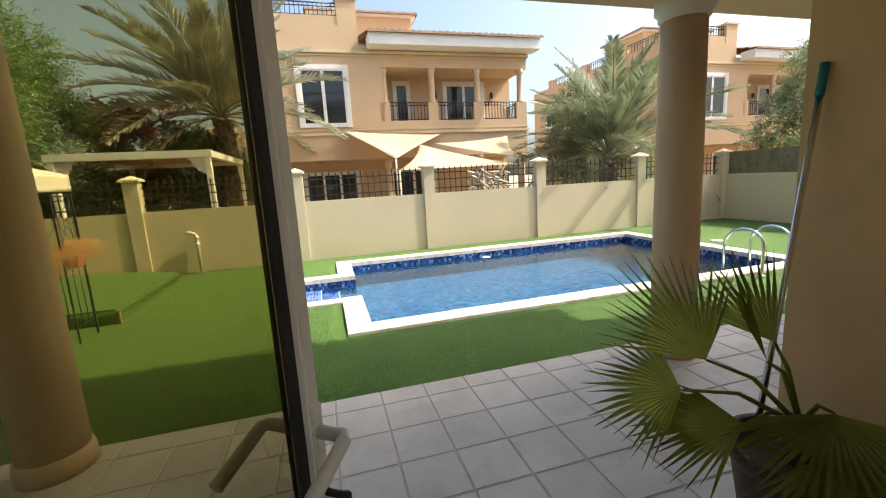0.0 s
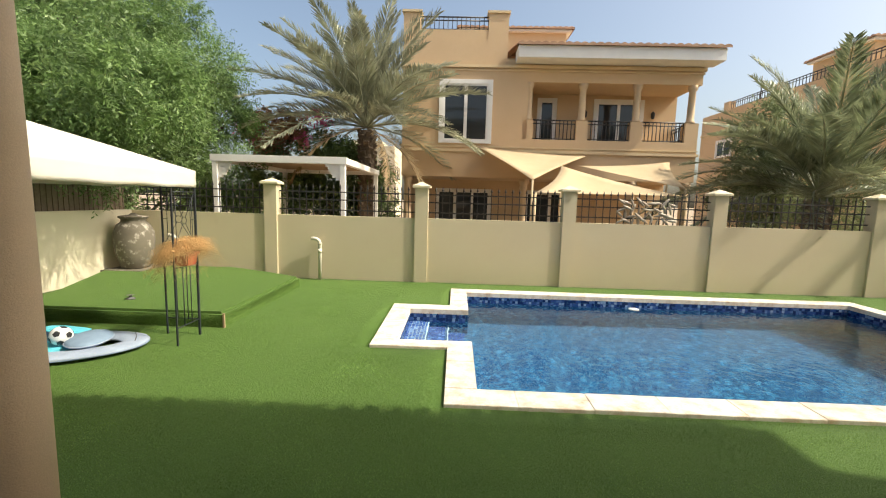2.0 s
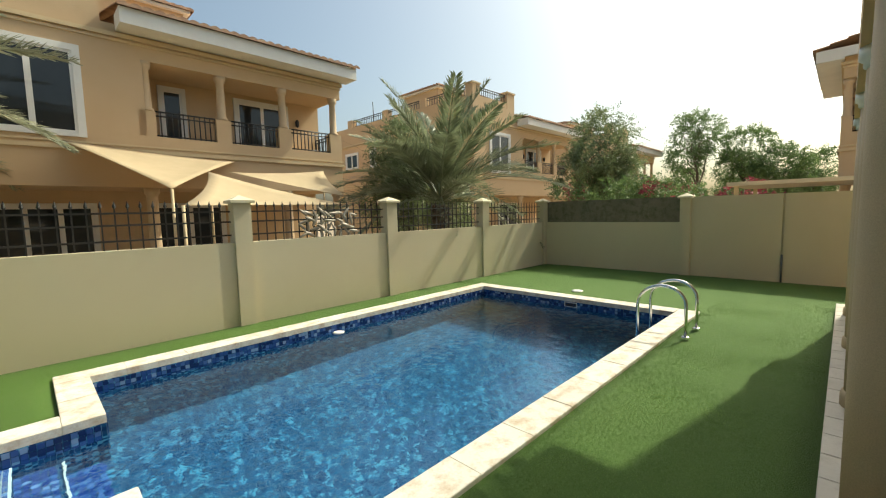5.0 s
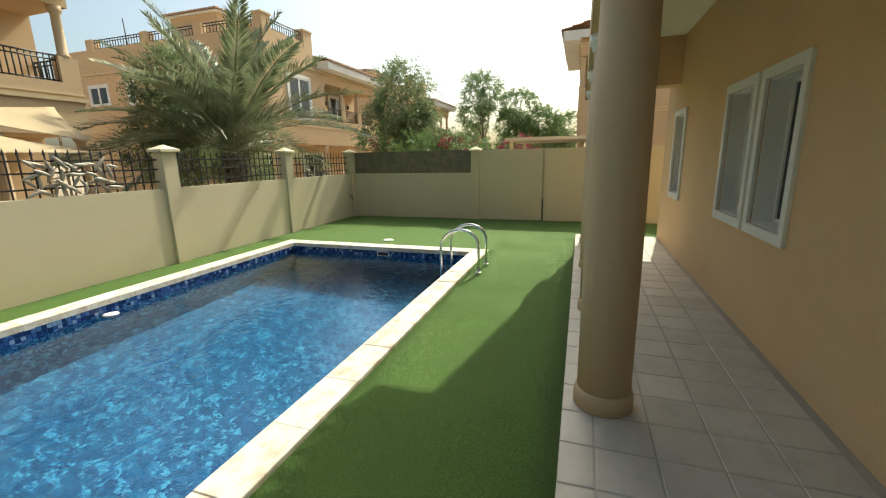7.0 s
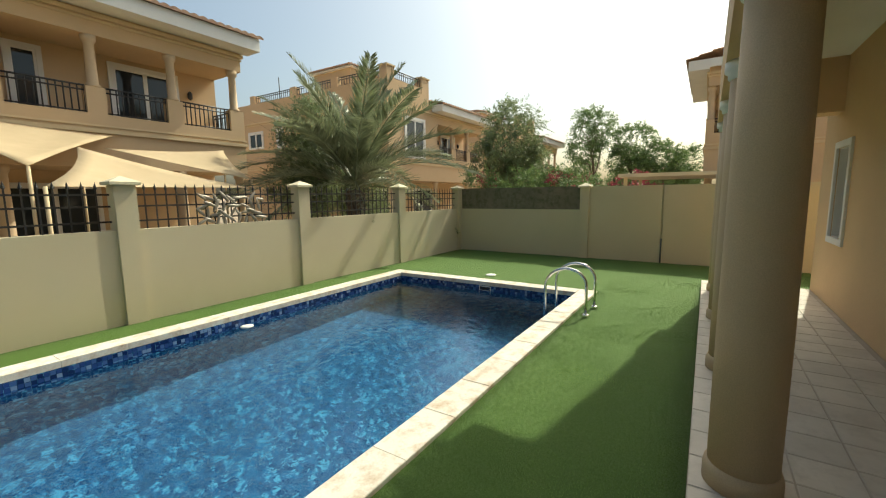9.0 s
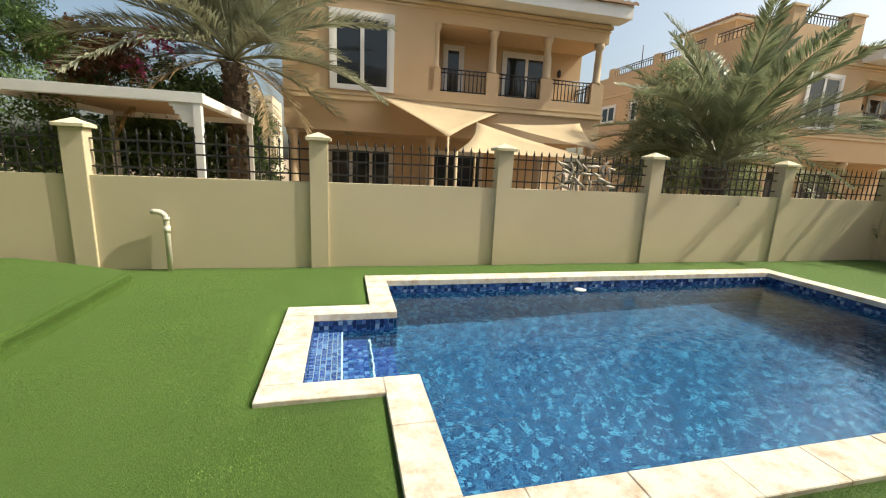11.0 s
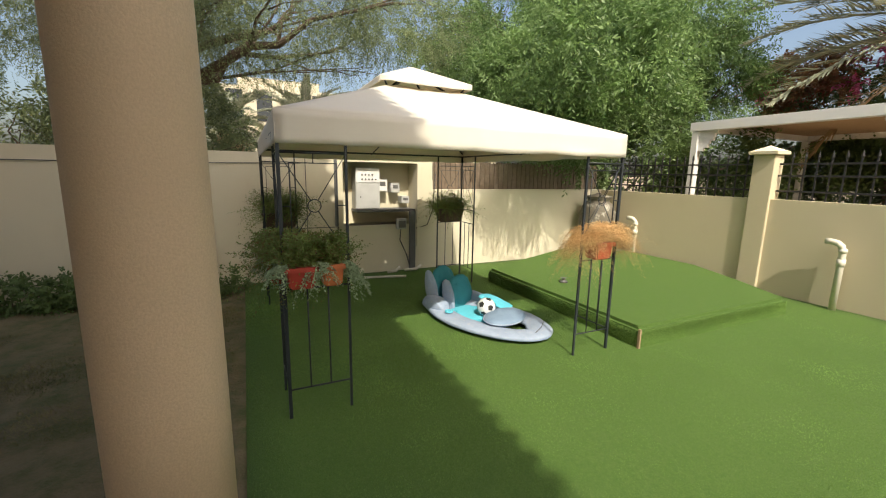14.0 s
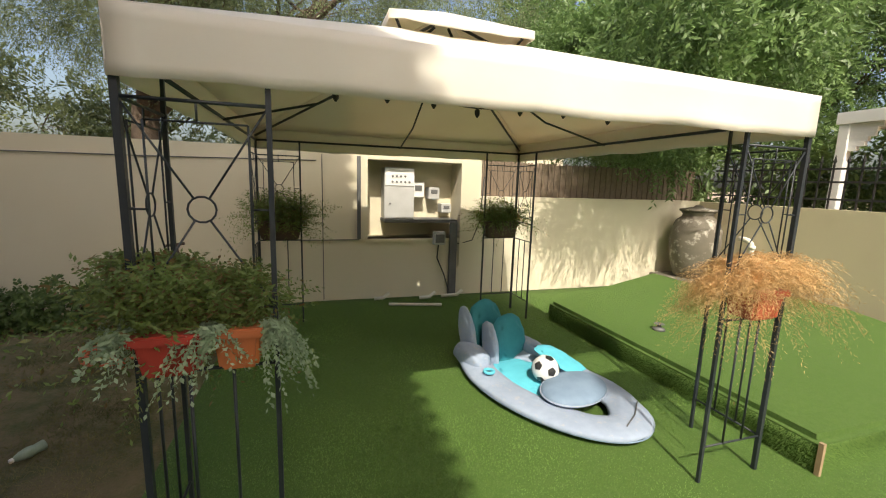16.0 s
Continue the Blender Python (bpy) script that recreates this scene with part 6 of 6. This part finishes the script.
tree("broadleaf_tree", "slim dark green shrub between palm and villa", (10.6, 14.6, -0.05), (10.5, 14.6, 1.6), 7, [((10.0, 14.6, 3.6), (1.0, 0.7, 1.5)), ((11.0, 14.8, 2.6), (1.2, 0.8, 1.5)), ((9.6, 14.4, 2.2), (1.0, 0.7, 1.4)), ((12.4, 14.4, 2.0), (1.0, 0.8, 1.2))], 230, 20, 0.35, 10, (0.09, 0.035), GREY_GREEN, 121, 0.08, 0.35)
for x, y, h, s, sd in ((46, 13.2, 8.6, 2.0, 131), (47, 9.5, 6.9, 1.8, 141), (46, 6.9, 5.0, 1.5, 151), (52, 16.0, 4.2, 1.6, 153), (50, 4.6, 4.4, 1.7, 157), (54, 11.0, 3.6, 1.8, 159)):
    tree("far_tree", "distant dark tree beyond the end wall", (x, y, -0.05), (x, y, h * 0.45), 7, [((x, y, h), (s, s, s)), ((x, y + 1, h * 0.75), (s * .8, s * .8, s * .7))], 84, 14, 0.6, 9, (0.20, 0.08), NEEM_DARK, sd, 0.16, 0.6, group="distant trees")
(v, f), _ = crown_quads(161, [((24, y, 1.4), (2.2, 1.2, 1.0)) for y in (6, 8, 10, 12)], 130, 14, 0.4, 9, (0.15, 0.07), 0.5)
hg = thing("flowering_hedge", "distant hedge with red bougainvillea flowers", "hedge", (24, 9, 0))
part_np("foliage", v - np.array((24, 9, 0)), f, NEEM_DARK, hg)
(v, f), _ = crown_quads(162, [((23.2, y, 2.0), (1.2, 1.0, 0.5)) for y in (6, 8.5, 11)], 26, 14, 0.3, 8, (0.13, 0.08), 0.4)
part_np("blossom", v - np.array((24, 9, 0)), f, DULL_BLOOM, hg)
tree("shrub", "pale green shrubs and small trees beyond the side wall", (-11.0, -0.5, -0.05), (-11, -0.5, 1.0), 7, [((-11.0, -2.0, 2.2), (1.2, 2.2, 1.3)), ((-11.4, 1.6, 2.6), (1.2, 1.7, 1.4)), ((-12.0, 4.4, 1.8), (1.2, 1.6, 0.9))], 230, 18, 0.4, 11, (0.10, 0.035), GREY_GREEN, 171, 0.08, 0.45)
(v, f), _ = crown_quads(163, [((x, 15.7, 1.1), (0.9, 0.45, 1.2)) for x in np.arange(-7.5, -1.9, 0.8)], 230, 16, 0.35, 10, (0.10, 0.045), 0.4)
bh = thing("boundary_hedge", "dense dark green hedge behind the pergola", "hedge", (-4.7, 15.7, 0))
part_np("foliage", v - np.array((-4.7, 15.7, 0)), f, NEEM_DARK, bh)
for x in np.arange(-7.4, -2.0, 0.6):
    part("stem", tubes((((x + 4.7, 0, -0.05), (x + 4.75, 0.05, 1.2)), 0.02), n=5), BARK, bh)
(v, f), _ = crown_quads(164, [((12.75, y, 2.0), (0.4, 0.5, 0.45)) for y in np.arange(6.2, 9.7, 0.6)], 90, 14, 0.26, 9, (0.07, 0.03), 0.28)
ss = thing("screen_shrub", "straggling green shrub growing over the privacy screen", "shrub", (12.75, 8.0, 0))
part_np("foliage", v - np.array((12.75, 8.0, 0)), f, NEEM_DARK, ss)
(v, f), _ = crown_quads(165, [((12.6, 6.7, 2.2), (0.25, 0.6, 0.16)), ((12.6, 8.9, 2.25), (0.25, 0.4, 0.14))], 8, 12, 0.16, 7, (0.06, 0.04), 0.2)
part_np("blossom", v - np.array((12.75, 8.0, 0)), f, DULL_BLOOM, ss)
for y in np.arange(-1.8, 1.7, 0.6):
    part("stem", tubes((((0, y, -0.05), (0.05, y + 0.1, 1.5)), 0.018), n=5), BARK, ss)
# carport roof beyond the end wall
cp = thing("carport", "tan pitched carport roof beyond the end wall", "carport", (19, 3.5, 0))
part("roof", prism([(-2.2, -1.2), (2.2, -1.2), (2.2, 2.3), (-2.2, 2.3)], 2.35, 2.47), FAR_HOUSE, cp)
for x in (-2, 2):
    part("post", boxes(((x - 0.06, 2.0, -0.05), (x + 0.06, 2.12, 2.35))), TRIM, cp)
# far pale buildings
for x, y, w, h in ((-9.0, 46, 5.5, 7.4), (-30, 14, 8, 5.2), (-26, 2, 7, 5.6)):
    t = thing("far_building", "distant pale yellow apartment building", "building", (x, y, -0.05), "distant buildings")
    part("wall", boxes(((-w / 2, 0, 0), (w / 2, 6, h)), ((-w / 2 + 0.5, 1, h), (w / 2 - 1.6, 5, h + 0.7))), FAR_HOUSE, t)
    for i in range(int(w / 1.6)):
        for z in (1.2, 4.0):
            part("window", boxes(((-w / 2 + 0.5 + 1.6 * i, -0.03, z), (-w / 2 + 1.3 + 1.6 * i, 0.0, z + 1.4))), WINGLASS, t)
            part("window", boxes(((w / 2, 0.5 + 1.3 * i, z), (w / 2 + 0.03, 1.2 + 1.3 * i, z + 1.4))), WINGLASS, t)
palm("date_palm", "distant palm with yellowed fronds beyond the side wall", (-16.5, 5.2, -0.05), 3.2, 0.2, 34, 2.2, 44, 10, 1.2)
palm("date_palm", "distant palm with yellowed fronds beyond the side wall", (-17.5, 2.6, -0.05), 3.0, 0.2, 34, 2.2, 45, 10, 1.2)


# ---- pieces of the floor and the pool, last ----
def piece_mesh(name, w, d, h, material, bevel=0.003):
    bm = bmesh.new()
    a = [bm.verts.new((x * w / 2, y * d / 2, 0)) for x, y in ((-1, -1), (1, -1), (1, 1), (-1, 1))]
    b = [bm.verts.new((x * w / 2, y * d / 2, h - bevel)) for x, y in ((-1, -1), (1, -1), (1, 1), (-1, 1))]
    c = [bm.verts.new((x * (w / 2 - bevel), y * (d / 2 - bevel), h)) for x, y in ((-1, -1), (1, -1), (1, 1), (-1, 1))]
    bm.faces.new(c)
    for k in range(4):
        bm.faces.new((a[k], a[(k + 1) % 4], b[(k + 1) % 4], b[k]))
        bm.faces.new((b[k], b[(k + 1) % 4], c[(k + 1) % 4], c[k]))
    me = bpy.data.meshes.new(name)
    bm.to_mesh(me)
    bm.free()
    me.materials.append(material)
    return me


T = 0.326
EDGE = 0.195
tile_me = piece_mesh("tile", T - 0.009, T - 0.009, 0.014, TILE, 0.005)
edge_me = piece_mesh("edge_tile", T - 0.009, EDGE - 0.006, 0.014, TILE, 0.005)
pr = random.Random(8)
y = PATIO_Y - EDGE / 2
while y > 0.1:
    x = 0.278 - T * 6 + T / 2
    while x < 9.25:
        if y > 1.5 or x < 2.35:
            ob = new("tile", edge_me if y > PATIO_Y - EDGE else tile_me)
            ob.parent = patio
            ob.location = (x, y, PATIO_Z - 0.0135 + pr.uniform(-0.0008, 0.0008))
            ob.rotation_euler = (pr.uniform(-.002, .002), pr.uniform(-.002, .002), 0)
        x += T
    y -= (EDGE + T) / 2 if y > PATIO_Y - EDGE else T

for x0, x1, y0, y1 in COPE:
    horiz = (x1 - x0) > (y1 - y0)
    L = (x1 - x0) if horiz else (y1 - y0)
    n = max(1, round(L / 0.62))
    for k in range(n):
        a, b = L * k / n, L * (k + 1) / n
        w, d = (b - a, y1 - y0) if horiz else (x1 - x0, b - a)
        bm = bmesh.new()
        box(bm, (-w / 2 + 0.0008, -d / 2 + 0.0008, -0.05), (w / 2 - 0.0008, d / 2 - 0.0008, 0.035), 0.004)
        for v in bm.verts:
            v.co += Vector((noise.noise((v.co.x * 9 + k, v.co.y * 9, x0)), noise.noise((v.co.y * 9 + k, v.co.x * 9, y0)), 0)) * 0.0015
        ob = part("coping_stone", bm, STONE, pool)
        ob.location = Vector((x0 + (a + b) / 2 if horiz else (x0 + x1) / 2, (y0 + y1) / 2 if horiz else y0 + (a + b) / 2, pr.uniform(-0.002, 0.002))) - Vector(pool.location)

# mosaic: the top step piece by piece, the band at the waterline joined
step_me = [piece_mesh("mosaic_tile", w, d, 0.006, STEP_PIECE, 0.001) for w, d in ((0.043, 0.043), (0.043, 0.018))]
under(part("step_grout", boxes(((-0.149, 6.081, -0.2348), (0.134, 7.499, -0.2325))), GREY_BOX), pool)
for i in range(6):
    j = 0
    yy = 6.085
    while yy < 7.49:
        s = pr.random() < 0.45
        d = 0.025 if s else 0.05
        ob = new("mosaic_tile", step_me[1 if s else 0])
        ob.parent = pool
        ob.location = Vector((-0.125 + 0.05 * i, yy + d / 2, -0.2345)) - Vector(pool.location)
        yy += d
lower = bmesh.new()
for xa, z in ((0.175, -0.46), (0.475, -0.70)):
    for i in range(5):
        for j in range(28):
            cx, cy = xa + 0.05 * i, 6.11 + 0.05 * j
            q = [lower.verts.new((cx + sx * 0.0215, cy + sy * 0.0215, z + 0.004)) for sx, sy in ((-1, -1), (1, -1), (1, 1), (-1, 1))]
            r = [lower.verts.new((v.co.x, v.co.y, z)) for v in q]
            lower.faces.new(q)
            for m in range(4):
                lower.faces.new((r[m], r[(m + 1) % 4], q[(m + 1) % 4], q[m]))
under(part("lower_step_mosaic", lower, STEP_PIECE), pool)["kind"] = "stuff"
tagged(part("step_nosing", boxes(((0.135, 6.08, -0.235), (0.152, 7.50, -0.2265)), ((0.435, 6.08, -0.46), (0.452, 7.50, -0.452))), WHITE), "white nosing strips on the pool steps", "step edge", kind="structure")


def band(bm, a, b, inward):
    a, b = Vector(a), Vector(b)
    n = int((b - a).length / 0.05)
    d = (b - a).normalized()
    for k in range(n):
        for z in range(4):
            p = a + d * (0.05 * k + 0.025)
            c = Vector((p.x, p.y, -0.072 - 0.05 * z))
            h = 0.022
            q = [c + d * (sx * h) + Vector((0, 0, sz * h)) + Vector(inward) * 0.005 for sx, sz in ((-1, -1), (1, -1), (1, 1), (-1, 1))]
            r = [v - Vector(inward) * 0.005 for v in q]
            qa, ra = [bm.verts.new(v) for v in q], [bm.verts.new(v) for v in r]
            bm.faces.new(qa)
            for m in range(4):
                bm.faces.new((ra[m], ra[(m + 1) % 4], qa[(m + 1) % 4], qa[m]))


bb = bmesh.new()
band(bb, (X0, Y1, 0), (X1, Y1, 0), (0, -1, 0))
band(bb, (X1, Y0, 0), (X1, Y1, 0), (-1, 0, 0))
band(bb, (X0, Y0, 0), (X1, Y0, 0), (0, 1, 0))
band(bb, (X0, Y0, 0), (X0, 6.08, 0), (1, 0, 0))
band(bb, (X0, 7.5, 0), (X0, Y1, 0), (1, 0, 0))
band(bb, (-0.15, 7.5, 0), (X0, 7.5, 0), (0, -1, 0))
band(bb, (-0.15, 6.08, 0), (-0.15, 7.5, 0), (1, 0, 0))
ob = under(part("waterline_mosaic", bb, PIECE), pool)
ob["kind"] = "stuff"
